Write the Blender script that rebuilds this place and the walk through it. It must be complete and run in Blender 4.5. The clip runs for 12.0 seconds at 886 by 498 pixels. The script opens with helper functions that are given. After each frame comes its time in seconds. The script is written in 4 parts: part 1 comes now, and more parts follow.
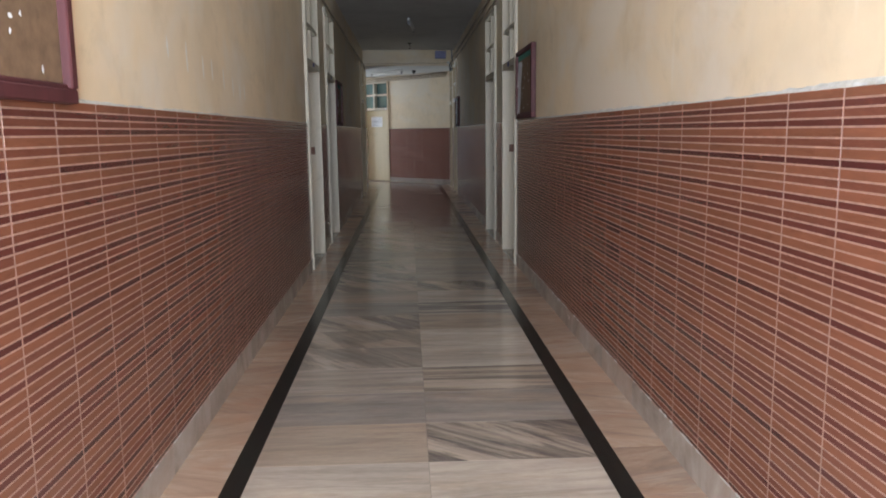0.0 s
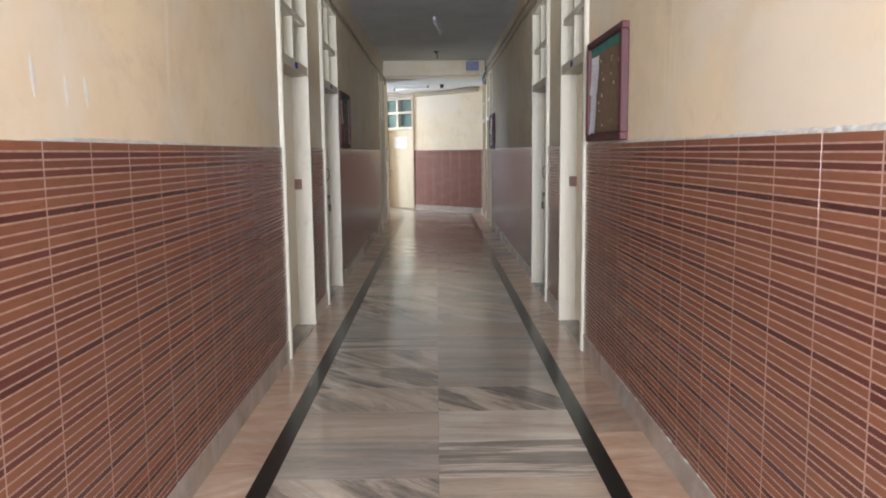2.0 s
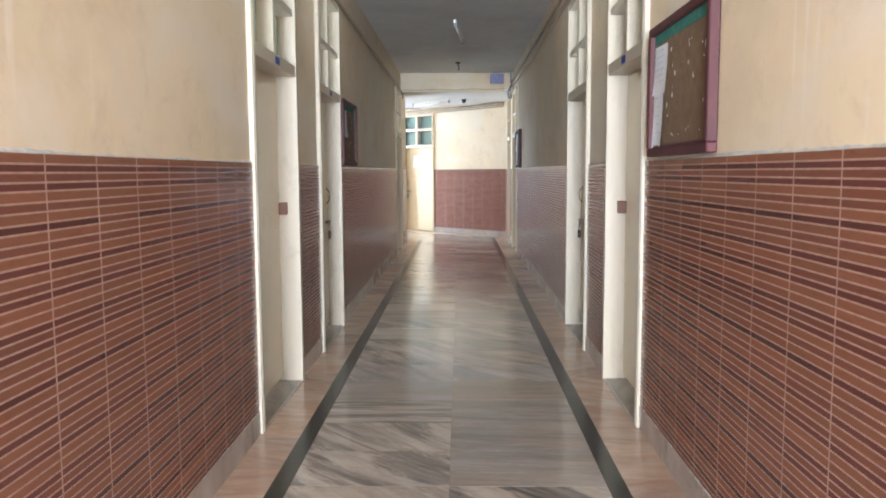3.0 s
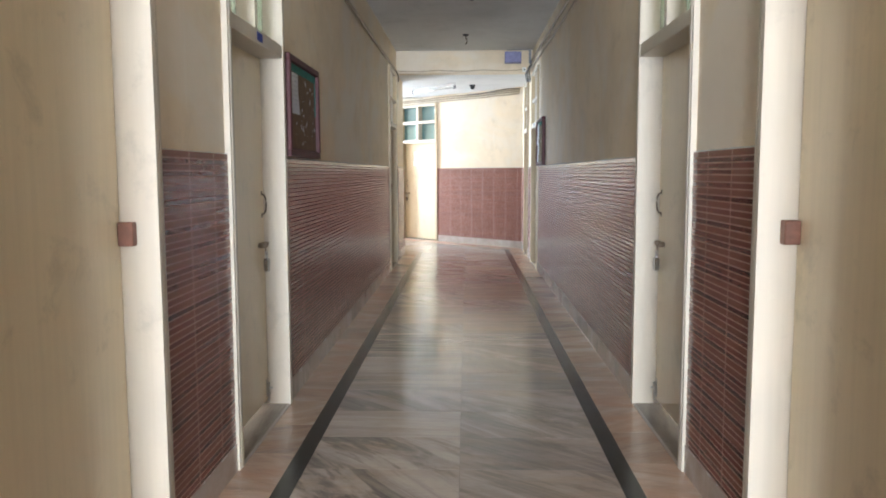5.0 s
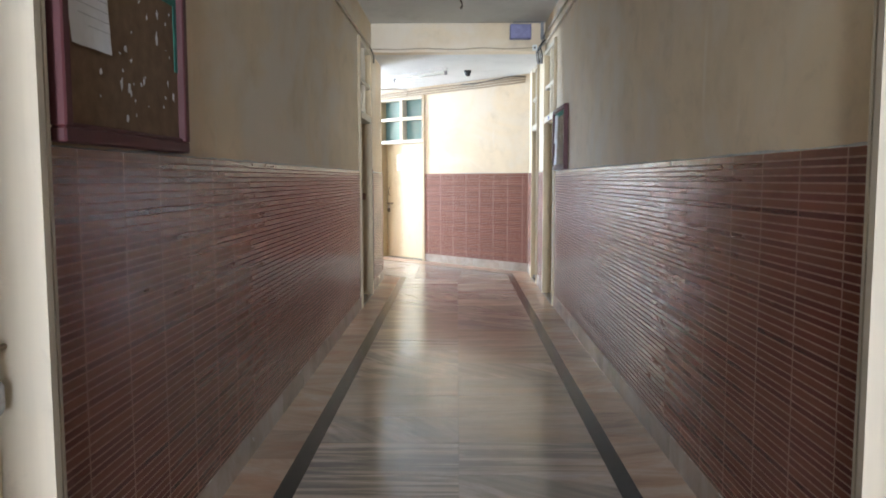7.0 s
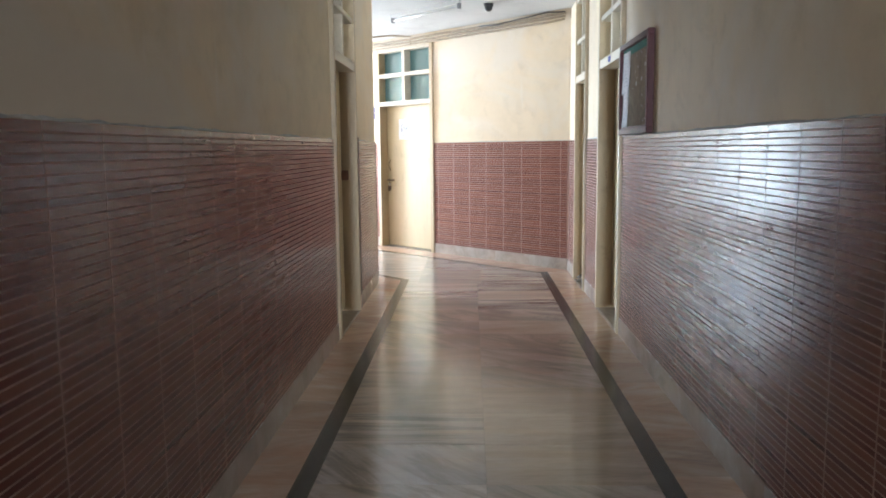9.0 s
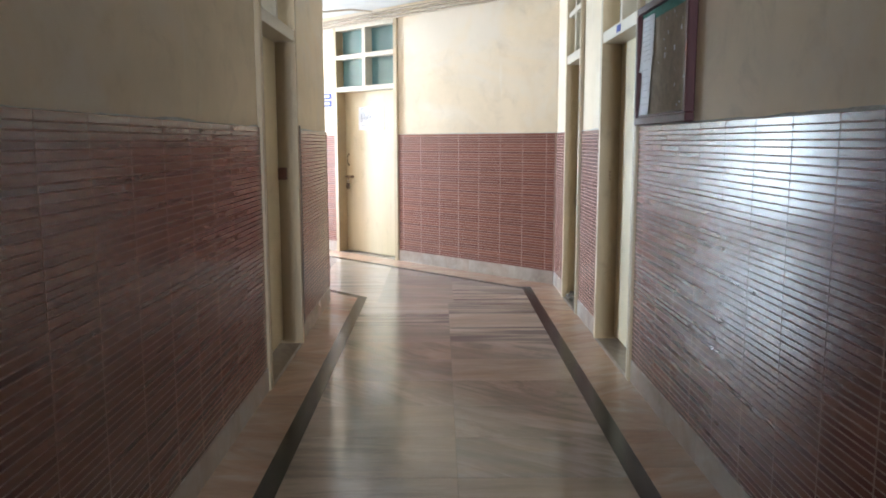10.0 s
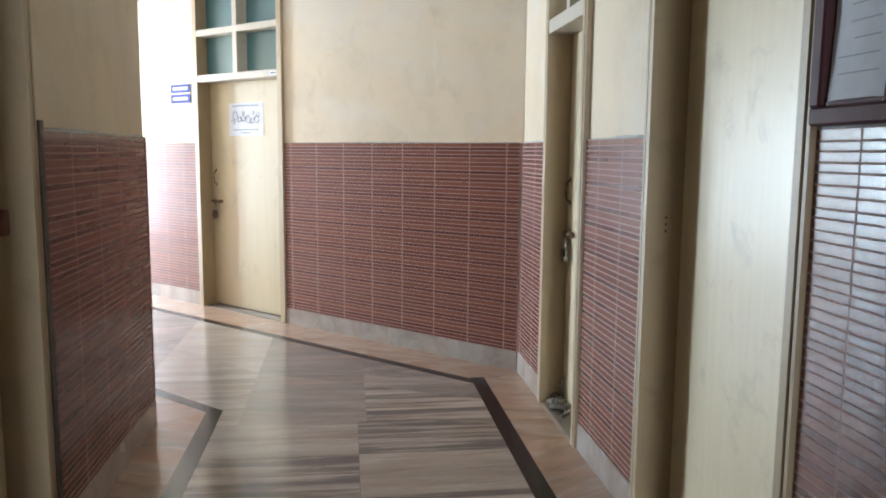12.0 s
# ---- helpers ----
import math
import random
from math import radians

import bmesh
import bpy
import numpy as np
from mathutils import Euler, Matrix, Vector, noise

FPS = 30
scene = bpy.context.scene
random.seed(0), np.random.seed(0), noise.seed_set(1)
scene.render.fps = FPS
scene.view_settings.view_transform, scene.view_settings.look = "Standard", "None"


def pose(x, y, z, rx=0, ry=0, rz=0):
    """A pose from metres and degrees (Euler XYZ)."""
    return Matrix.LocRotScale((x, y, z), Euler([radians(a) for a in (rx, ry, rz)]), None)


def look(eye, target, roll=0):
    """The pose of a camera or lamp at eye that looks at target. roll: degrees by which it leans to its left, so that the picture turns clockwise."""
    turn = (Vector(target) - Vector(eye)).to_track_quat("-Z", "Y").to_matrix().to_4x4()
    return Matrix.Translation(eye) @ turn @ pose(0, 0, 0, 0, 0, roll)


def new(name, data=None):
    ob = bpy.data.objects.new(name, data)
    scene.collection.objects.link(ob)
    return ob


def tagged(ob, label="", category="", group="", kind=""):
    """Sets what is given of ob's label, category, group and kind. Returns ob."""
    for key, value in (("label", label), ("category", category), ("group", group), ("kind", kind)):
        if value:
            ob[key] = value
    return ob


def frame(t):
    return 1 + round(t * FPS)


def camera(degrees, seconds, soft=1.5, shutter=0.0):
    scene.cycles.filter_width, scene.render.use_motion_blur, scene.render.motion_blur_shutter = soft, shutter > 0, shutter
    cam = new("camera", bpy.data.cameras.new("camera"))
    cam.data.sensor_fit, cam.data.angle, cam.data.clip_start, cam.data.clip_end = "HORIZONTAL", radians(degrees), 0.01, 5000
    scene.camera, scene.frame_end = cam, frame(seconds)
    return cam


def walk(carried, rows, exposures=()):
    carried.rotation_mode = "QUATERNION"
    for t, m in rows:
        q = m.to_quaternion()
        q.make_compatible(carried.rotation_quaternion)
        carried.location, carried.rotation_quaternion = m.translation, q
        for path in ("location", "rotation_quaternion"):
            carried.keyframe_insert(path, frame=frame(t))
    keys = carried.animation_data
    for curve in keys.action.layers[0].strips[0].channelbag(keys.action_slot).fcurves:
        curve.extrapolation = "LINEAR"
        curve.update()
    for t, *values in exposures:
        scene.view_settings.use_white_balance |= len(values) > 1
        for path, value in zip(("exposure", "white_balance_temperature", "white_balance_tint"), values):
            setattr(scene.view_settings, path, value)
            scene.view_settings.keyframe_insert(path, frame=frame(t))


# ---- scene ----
cam = camera(59.5, 12.0, soft=1.9)
PATH = [
    (0, (0.234, -0.847, 1.411), (0.322, 1.129, 1.112), -0.7),
    (0.5, (0.246, -0.187, 1.431), (0.32, 1.791, 1.143), -0.8),
    (1, (0.282, 0.421, 1.446), (0.291, 2.405, 1.19), -0.5),
    (1.5, (0.262, 1.078, 1.461), (0.302, 3.06, 1.2), 0.6),
    (2, (0.308, 1.704, 1.472), (0.322, 3.688, 1.223), -0.6),
    (2.5, (0.313, 2.348, 1.463), (0.266, 4.336, 1.242), -0.6),
    (3, (0.356, 2.958, 1.458), (0.312, 4.947, 1.26), -0.3),
    (5, (0.335, 5.571, 1.424), (0.275, 7.561, 1.228), -0.2),
    (5.5, (0.331, 6.233, 1.419), (0.29, 8.221, 1.204), 0.0),
    (6, (0.304, 6.926, 1.428), (0.285, 8.914, 1.202), -0.0),
    (6.5, (0.312, 7.591, 1.441), (0.282, 9.582, 1.249), -0.9),
    (7, (0.296, 8.283, 1.426), (0.259, 10.274, 1.246), -0.1),
    (9, (0.243, 11.031, 1.436), (0.17, 13.013, 1.179), -0.6),
    (9.5, (0.264, 11.763, 1.432), (0.238, 13.747, 1.177), -0.4),
    (10, (0.229, 12.419, 1.432), (0.237, 14.4, 1.157), -0.1),
    (10.5, (0.232, 13.104, 1.429), (0.334, 15.086, 1.178), -0.1),
    (11, (0.233, 13.827, 1.437), (0.32, 15.809, 1.183), -0.1),
    (11.5, (0.247, 14.503, 1.437), (0.447, 16.482, 1.221), 0.1),
    (12, (0.259, 15.17, 1.452), (0.501, 17.14, 1.203), 0.5),
]
EXPOSURE = [(0, -0.5), (0.5, -0.12), (1, 0.14), (1.5, 0.5), (2, 0.86), (2.5, 1.2), (3.2, 1.42), (5, 1.56), (6, 1.6), (7, 1.56), (9.5, 1.28), (10.5, 1.18), (11.3, 1.0), (12, 0.72)]
walk(cam, [(t, look(eye, target, roll)) for t, eye, target, roll in PATH], EXPOSURE)
BACK_W, SIDE_W, END_W, ROOM_W = 660.0, 142.0, 420.0, 112.0


# ---- light ----
world = bpy.data.worlds.new("sky")
scene.world = world
world.use_nodes = True
_wn = world.node_tree
_sky = _wn.nodes.new("ShaderNodeTexSky")
_sky.sky_type, _sky.sun_disc, _sky.sun_elevation, _sky.sun_rotation = "NISHITA", False, radians(48), radians(-100)
_wn.links.new(_sky.outputs[0], _wn.nodes["Background"].inputs[0])
_wn.nodes["Background"].inputs[1].default_value = 0.12


def daylight(name, at, towards, width, height, watts, colour):
    """The sky's light in an opening."""
    data = bpy.data.lights.new(name, "AREA")
    data.shape, data.size, data.size_y, data.energy, data.color = "RECTANGLE", width, height, watts, colour
    ob = new(name, data)
    ob.matrix_world = look(at, towards)
    return ob


sun = new("sun", bpy.data.lights.new("sun", "SUN"))
sun.data.energy, sun.data.angle, sun.data.color = 3.0, radians(0.5), (1.0, 0.95, 0.86)
sun.matrix_world = look((-20, 4, 24), (0, 0, 0))

# the plan
XL, XR = -0.768, 1.376
YB = -2.6          # the corridor's open end behind the walk
CEIL, LOW = 3.345, 3.0
BEAM = 18.05
DADO, SKIRT = 1.514, 0.132
CORNER = Vector((XR, 20.12, 0))
TURNED = radians(44.5)
ALONG = Vector((-math.cos(TURNED), math.sin(TURNED), 0))   # along the far wall, away from the corner
OUT = Vector((-math.sin(TURNED), -math.cos(TURNED), 0))    # out of the far wall
LEFT_END = 19.32

daylight("back_opening_light", (0.15, YB - 0.15, 1.75), (0.75, 3.4, 1.6), 1.7, 1.9, BACK_W, (0.79, 0.89, 1.0))
daylight("room_window_light_left", (XL - 4.15, 11.2, 1.55), (XL, 11.2, 1.7), 6.6, 1.2, ROOM_W, (0.9, 0.94, 1.0))
daylight("room_window_light_right", (XR + 4.15, 12.2, 1.55), (XR, 12.2, 1.7), 7.2, 1.2, ROOM_W, (0.9, 0.94, 1.0))
_p = CORNER + ALONG * 7.95 + OUT * 1.42
daylight("passage_end_light", (_p.x, _p.y, 1.4), (_p - ALONG).to_tuple()[:2] + (1.35,), 0.8, 2.5, END_W, (0.68, 0.845, 1.0))
_p = CORNER + ALONG * 6.1 - OUT * 0.12
daylight("passage_side_light", (_p.x, _p.y, 1.18), (_p + OUT).to_tuple()[:2] + (1.16,), 2.5, 1.9, SIDE_W, (0.68, 0.845, 1.0))



# ---- materials ----
def material(name):
    m = bpy.data.materials.new(name)
    m.use_nodes = True
    return m, m.node_tree, m.node_tree.nodes["Principled BSDF"]


def node(tree, kind, **values):
    n = tree.nodes.new(kind)
    for key, value in values.items():
        n.inputs[key].default_value = value
    return n


def ramp(tree, source, stops):
    r = tree.nodes.new("ShaderNodeValToRGB")
    while len(r.color_ramp.elements) < len(stops):
        r.color_ramp.elements.new(0.5)
    for e, (at, c) in zip(r.color_ramp.elements, stops):
        e.position, e.color = at, (*c, 1) if len(c) == 3 else c
    tree.links.new(source, r.inputs[0])
    return r.outputs[0]


def coords(tree, scale=(1, 1, 1), random_shift=False, kind="Object", spin=None):
    c = tree.nodes.new("ShaderNodeTexCoord")
    m = tree.nodes.new("ShaderNodeMapping")
    m.inputs["Scale"].default_value = scale
    tree.links.new(c.outputs[kind], m.inputs[0])
    if random_shift:
        info = tree.nodes.new("ShaderNodeObjectInfo")
        mul = tree.nodes.new("ShaderNodeMath")
        mul.operation = "MULTIPLY"
        mul.inputs[1].default_value = 37.0
        tree.links.new(info.outputs["Random"], mul.inputs[0])
        add = tree.nodes.new("ShaderNodeVectorMath")
        add.operation = "ADD"
        comb = tree.nodes.new("ShaderNodeCombineXYZ")
        for i in range(3):
            tree.links.new(mul.outputs[0], comb.inputs[i])
        tree.links.new(c.outputs[kind], add.inputs[0])
        tree.links.new(comb.outputs[0], add.inputs[1])
        tree.links.new(add.outputs[0], m.inputs[0])
        if spin is not None:
            rot = tree.nodes.new("ShaderNodeVectorRotate")
            rot.rotation_type = "Z_AXIS"
            tree.links.new(add.outputs[0], rot.inputs["Vector"])
            tree.links.new(spin, rot.inputs["Angle"])
            tree.links.new(rot.outputs[0], m.inputs[0])
    return m.outputs[0]


def noise_tex(tree, vec, scale, detail=5, rough=0.6, distort=0.0):
    n = node(tree, "ShaderNodeTexNoise", Scale=scale, Detail=detail, Roughness=rough, Distortion=distort)
    tree.links.new(vec, n.inputs["Vector"])
    return n.outputs["Fac"]


def mixed(tree, fac, a, b, how="MIX"):
    m = tree.nodes.new("ShaderNodeMix")
    m.data_type, m.blend_type = "RGBA", how
    for value, socket in ((fac, m.inputs["Factor"]), (a, m.inputs["A"]), (b, m.inputs["B"])):
        if value is fac:
            socket = m.inputs[0]
        elif value is a:
            socket = m.inputs[6]
        else:
            socket = m.inputs[7]
        if isinstance(value, bpy.types.NodeSocket):
            tree.links.new(value, socket)
        elif isinstance(value, (int, float)):
            socket.default_value = value
        else:
            socket.default_value = (*value, 1)
    return m.outputs[2]


def bumped(tree, bsdf, height, strength, distance=0.002):
    b = node(tree, "ShaderNodeBump", Strength=strength, Distance=distance)
    tree.links.new(height, b.inputs["Height"])
    tree.links.new(b.outputs[0], bsdf.inputs["Normal"])


def simple(name, colour, rough=0.5, metal=0.0, vary=0.12, scale=14, bump=0.1, spread=1.0):
    m, t, b = material(name)
    v = coords(t, (1, 1, spread), True)
    n = noise_tex(t, v, scale)
    dark = tuple(c * (1 - vary) for c in colour)
    light = tuple(min(1, c * (1 + vary)) for c in colour)
    t.links.new(ramp(t, n, [(0.3, dark), (0.7, light)]), b.inputs["Base Color"])
    b.inputs["Roughness"].default_value, b.inputs["Metallic"].default_value = rough, metal
    if bump:
        bumped(t, b, noise_tex(t, v, scale * 9, 3), bump, 0.001)
    return m


def plaster(name, colour, rough=0.7, gloss=0.5):
    """Old distempered wall: soft blotches, streaks that run down, scuffs and fine brush relief."""
    m, t, b = material(name)
    v = coords(t)
    down = coords(t, (5, 5, 0.35))
    base = ramp(t, noise_tex(t, v, 1.1, 6, 0.65), [(0.3, tuple(c * 0.86 for c in colour)), (0.55, colour), (0.75, tuple(min(1, c * 1.05) for c in colour))])
    grime = ramp(t, noise_tex(t, v, 3.7, 9, 0.7, 0.6), [(0.52, (0, 0, 0)), (0.75, (1, 1, 1))])
    base = mixed(t, grime, base, tuple(c * 0.8 for c in colour))
    pale = ramp(t, noise_tex(t, down, 2.3, 4, 0.5), [(0.66, (0, 0, 0)), (0.74, (0.5, 0.5, 0.5))])
    base = mixed(t, pale, base, tuple(min(1, c * 0.5 + 0.42) for c in colour))
    cloud = ramp(t, noise_tex(t, coords(t, (1, 1, 1.3)), 0.75, 7, 0.6, 0.8), [(0.47, (0, 0, 0)), (0.6, (0.75, 0.75, 0.75))])
    base = mixed(t, cloud, base, tuple(c * 0.55 + 0.3 for c in colour))
    t.links.new(base, b.inputs["Base Color"])
    b.inputs["Roughness"].default_value = rough
    b.inputs["Specular IOR Level"].default_value = gloss
    bumped(t, b, noise_tex(t, v, 55, 6, 0.7), 0.25, 0.003)
    return m


PLASTER = plaster("cream_distemper", (0.735, 0.605, 0.44), 0.6, 0.25)
CEILING = plaster("grey_whitewash", (0.62, 0.62, 0.62), 0.8)
ROOM = plaster("room_paint", (0.7, 0.68, 0.6), 0.8)


def tile_material(name, colour):
    m, t, b = material(name)
    v = coords(t, (7, 7, 48), True)
    grain = noise_tex(t, v, 1.4, 6, 0.68, 0.6)
    geo = t.nodes.new("ShaderNodeNewGeometry")
    info = t.nodes.new("ShaderNodeObjectInfo")
    add = t.nodes.new("ShaderNodeMath")
    add.operation = "ADD"
    t.links.new(geo.outputs["Random Per Island"], add.inputs[0])
    t.links.new(info.outputs["Random"], add.inputs[1])
    fr = t.nodes.new("ShaderNodeMath")
    fr.operation = "FRACT"
    t.links.new(add.outputs[0], fr.inputs[0])
    tone = ramp(t, fr.outputs[0], [(0.0, tuple(c * 0.91 for c in colour)), (0.5, colour), (1.0, tuple(c * 1.09 for c in colour))])
    streak = ramp(t, grain, [(0.28, (0.62, 0.55, 0.52)), (0.46, (0.95, 0.94, 0.93)), (0.56, (1, 1, 1)), (0.74, (1.22, 1.25, 1.2))])
    t.links.new(mixed(t, 0.65, tone, streak, "MULTIPLY"), b.inputs["Base Color"])
    rough = ramp(t, noise_tex(t, coords(t), 3.0, 5), [(0.3, (0.17,) * 3), (0.7, (0.22,) * 3)])
    t.links.new(rough, b.inputs["Roughness"])
    b.inputs["Specular IOR Level"].default_value = 0.48
    return m


# two batches: tan and brown at the start of the corridor, redder and plainer further on
TILE = {
    "t": tile_material("tile_tan_brown", (0.232, 0.091, 0.054)),
    "m": tile_material("tile_red_brown", (0.18, 0.065, 0.043)),
    "d": tile_material("tile_maroon", (0.12, 0.037, 0.03)),
    "v": tile_material("tile_dark_maroon", (0.092, 0.027, 0.024)),
}
RED_TILE = {
    "t": tile_material("tile_brick_red", (0.205, 0.077, 0.053)),
    "m": tile_material("tile_wine_red", (0.172, 0.058, 0.043)),
    "d": tile_material("tile_deep_wine", (0.136, 0.044, 0.035)),
    "v": tile_material("tile_dark_wine", (0.114, 0.035, 0.03)),
}
GROUT = simple("pink_grout", (0.345, 0.2, 0.16), 0.7, 0, 0.25, 30, 0.3)


def marble(name, stops, vein, vein_amount, warm, spread=1.0):
    """Cut slabs with soft bands across the slab, slanting dark veins and warm stains; each slab its own cut."""
    m, t, b = material(name)
    info = t.nodes.new("ShaderNodeObjectInfo")
    turn = t.nodes.new("ShaderNodeMath")
    turn.operation = "MULTIPLY_ADD"
    turn.inputs[1].default_value, turn.inputs[2].default_value = 1.2, -0.6
    wrap = t.nodes.new("ShaderNodeMath")
    wrap.operation = "MULTIPLY"
    wrap.inputs[1].default_value = 7.0
    cut = t.nodes.new("ShaderNodeMath")
    cut.operation = "FRACT"
    t.links.new(info.outputs["Random"], wrap.inputs[0])
    t.links.new(wrap.outputs[0], cut.inputs[0])
    t.links.new(cut.outputs[0], turn.inputs[0])
    v = coords(t, (0.75, 2.6, 1), True, spin=turn.outputs[0])
    w = coords(t, (0.6, 5.0, 1), True, spin=turn.outputs[0])
    base = ramp(t, noise_tex(t, v, 1.8, 8, 0.64, 1.2), stops)
    stain = ramp(t, noise_tex(t, coords(t, (1, 2.2, 1), True), 2.1, 4), [(0.45, (0, 0, 0)), (0.75, (0.8, 0.8, 0.8))])
    base = mixed(t, stain, base, warm)
    lines = ramp(t, noise_tex(t, w, 1.5, 9, 0.66, 1.3), [(0.34, (1, 1, 1)), (0.42, (0.6, 0.6, 0.6)), (0.47, (0.15, 0.15, 0.15)), (0.54, (0, 0, 0))])
    much = ramp(t, info.outputs["Random"], [(0.0, (1, 1, 1)), (0.2, (0.3, 0.3, 0.3)), (0.4, (0.9, 0.9, 0.9)), (0.55, (0.15, 0.15, 0.15)), (0.8, (1.0, 1.0, 1.0)), (1.0, (0.4, 0.4, 0.4))])
    scaled = mixed(t, vein_amount, (0, 0, 0), mixed(t, 1.0, lines, much, "MULTIPLY"))
    base = mixed(t, scaled, base, vein)
    grain = ramp(t, noise_tex(t, coords(t, (3, 14, 3), True), 4.0, 6, 0.7), [(0.3, (0.9, 0.89, 0.88)), (0.65, (1.03, 1.03, 1.03))])
    base = mixed(t, 1.0, base, grain, "MULTIPLY")
    lo = 1 - 0.26 * spread
    each = ramp(t, info.outputs["Random"], [(0.0, (lo, lo, lo)), (0.25, (1.0, 0.97, 0.94)), (0.5, (1 - 0.12 * spread,) * 3), (0.75, (1.06, 1.02, 0.98)), (1.0, (0.9, 0.87, 0.85))])
    base = mixed(t, 1.0, base, each, "MULTIPLY")
    t.links.new(base, b.inputs["Base Color"])
    r = ramp(t, noise_tex(t, coords(t), 2.6, 6, 0.65), [(0.3, (0.13,) * 3), (0.7, (0.28,) * 3)])
    t.links.new(r, b.inputs["Roughness"])
    bumped(t, b, noise_tex(t, coords(t), 5.0, 4), 0.05, 0.004)
    return m


def banded_marble(name):
    """Pale slabs: some plain, some with dark parallel bands across, some with slanting grey swirls.
    The object's colour says which: red the bands, green the swirls, blue the tint, alpha the slant."""
    m, t, b = material(name)
    info = t.nodes.new("ShaderNodeObjectInfo")
    kinds = t.nodes.new("ShaderNodeSeparateColor")
    t.links.new(info.outputs["Color"], kinds.inputs[0])

    def grey(*pairs):
        return [(at, (v, v, v)) for at, v in pairs]

    turn = t.nodes.new("ShaderNodeMath")
    turn.operation = "MULTIPLY_ADD"
    turn.inputs[1].default_value, turn.inputs[2].default_value = 1.8, -0.9
    t.links.new(info.outputs["Alpha"], turn.inputs[0])
    broad = coords(t, (0.65, 2.8, 1), True, spin=turn.outputs[0])
    fibre = coords(t, (0.9, 11.0, 1), True, spin=turn.outputs[0])
    lay = coords(t, (0.35, 5.5, 1), True)
    tint = ramp(t, kinds.outputs[2], [(0.0, (0.37, 0.325, 0.295)), (0.3, (0.585, 0.505, 0.435)), (0.6, (0.43, 0.345, 0.28)), (0.85, (0.53, 0.44, 0.365)), (1.0, (0.45, 0.40, 0.375))])
    soft = ramp(t, noise_tex(t, broad, 1.4, 8, 0.62, 0.7), [(0.28, (0.66, 0.65, 0.65)), (0.45, (0.9, 0.89, 0.88)), (0.62, (1.1, 1.09, 1.07))])
    base = mixed(t, 0.9, tint, soft, "MULTIPLY")
    warm = ramp(t, noise_tex(t, coords(t, (0.8, 3.0, 1), True), 2.2, 6), grey((0.48, 0), (0.72, 0.5)))
    base = mixed(t, warm, base, (0.47, 0.34, 0.235))
    hair = ramp(t, noise_tex(t, fibre, 1.6, 9, 0.7, 0.5), grey((0.3, 0.75), (0.43, 0.35), (0.5, 0)))
    base = mixed(t, mixed(t, 1.0, hair, (0.55, 0.55, 0.55), "MULTIPLY"), base, (0.2, 0.17, 0.155))
    bands = ramp(t, noise_tex(t, lay, 2.1, 8, 0.68, 0.35), grey((0.40, 1), (0.48, 0.8), (0.53, 0.2), (0.6, 0)))
    base = mixed(t, mixed(t, 1.0, bands, kinds.outputs[0], "MULTIPLY"), base, (0.12, 0.102, 0.1))
    swirl = ramp(t, noise_tex(t, broad, 1.15, 9, 0.66, 1.1), grey((0.44, 0.97), (0.49, 0.8), (0.53, 0.25), (0.58, 0)))
    streaky = ramp(t, noise_tex(t, fibre, 2.2, 8, 0.7, 0.4), grey((0.36, 1), (0.62, 0.55)))
    swirl = mixed(t, 1.0, swirl, streaky, "MULTIPLY")
    base = mixed(t, mixed(t, 1.0, swirl, kinds.outputs[1], "MULTIPLY"), base, (0.085, 0.072, 0.07))
    grain = ramp(t, noise_tex(t, coords(t, (4, 16, 4), True), 4.0, 6, 0.7), [(0.3, (0.88, 0.87, 0.86)), (0.65, (1.03, 1.03, 1.03))])
    t.links.new(mixed(t, 1.0, base, grain, "MULTIPLY"), b.inputs["Base Color"])
    b.inputs["Specular IOR Level"].default_value = 0.85
    r = ramp(t, noise_tex(t, coords(t), 2.6, 6, 0.65), grey((0.3, 0.1), (0.7, 0.22)))
    t.links.new(r, b.inputs["Roughness"])
    bumped(t, b, noise_tex(t, coords(t), 5.0, 4), 0.05, 0.004)
    return m


MARBLE = banded_marble("grey_white_marble")
PINK = marble("pink_marble", [(0.3, (0.36, 0.24, 0.18)), (0.5, (0.5, 0.35, 0.26)), (0.68, (0.58, 0.47, 0.385))], (0.26, 0.2, 0.18), 0.55, (0.46, 0.25, 0.165))
SILL = marble("grey_threshold_stone", [(0.3, (0.2, 0.17, 0.145)), (0.5, (0.27, 0.235, 0.2)), (0.7, (0.33, 0.29, 0.25))], (0.15, 0.12, 0.1), 0.5, (0.28, 0.22, 0.17), 0.3)
BLACK = simple("black_granite", (0.012, 0.014, 0.013), 0.22, 0, 0.4, 120, 0.02)
BED = simple("floor_joint_cement", (0.14, 0.12, 0.105), 0.85, 0, 0.2, 40)
SKIRTING = marble("worn_grey_skirting", [(0.3, (0.26, 0.22, 0.2)), (0.5, (0.4, 0.36, 0.33)), (0.7, (0.5, 0.46, 0.43))], (0.2, 0.15, 0.13), 0.4, (0.42, 0.32, 0.27), 0.12)


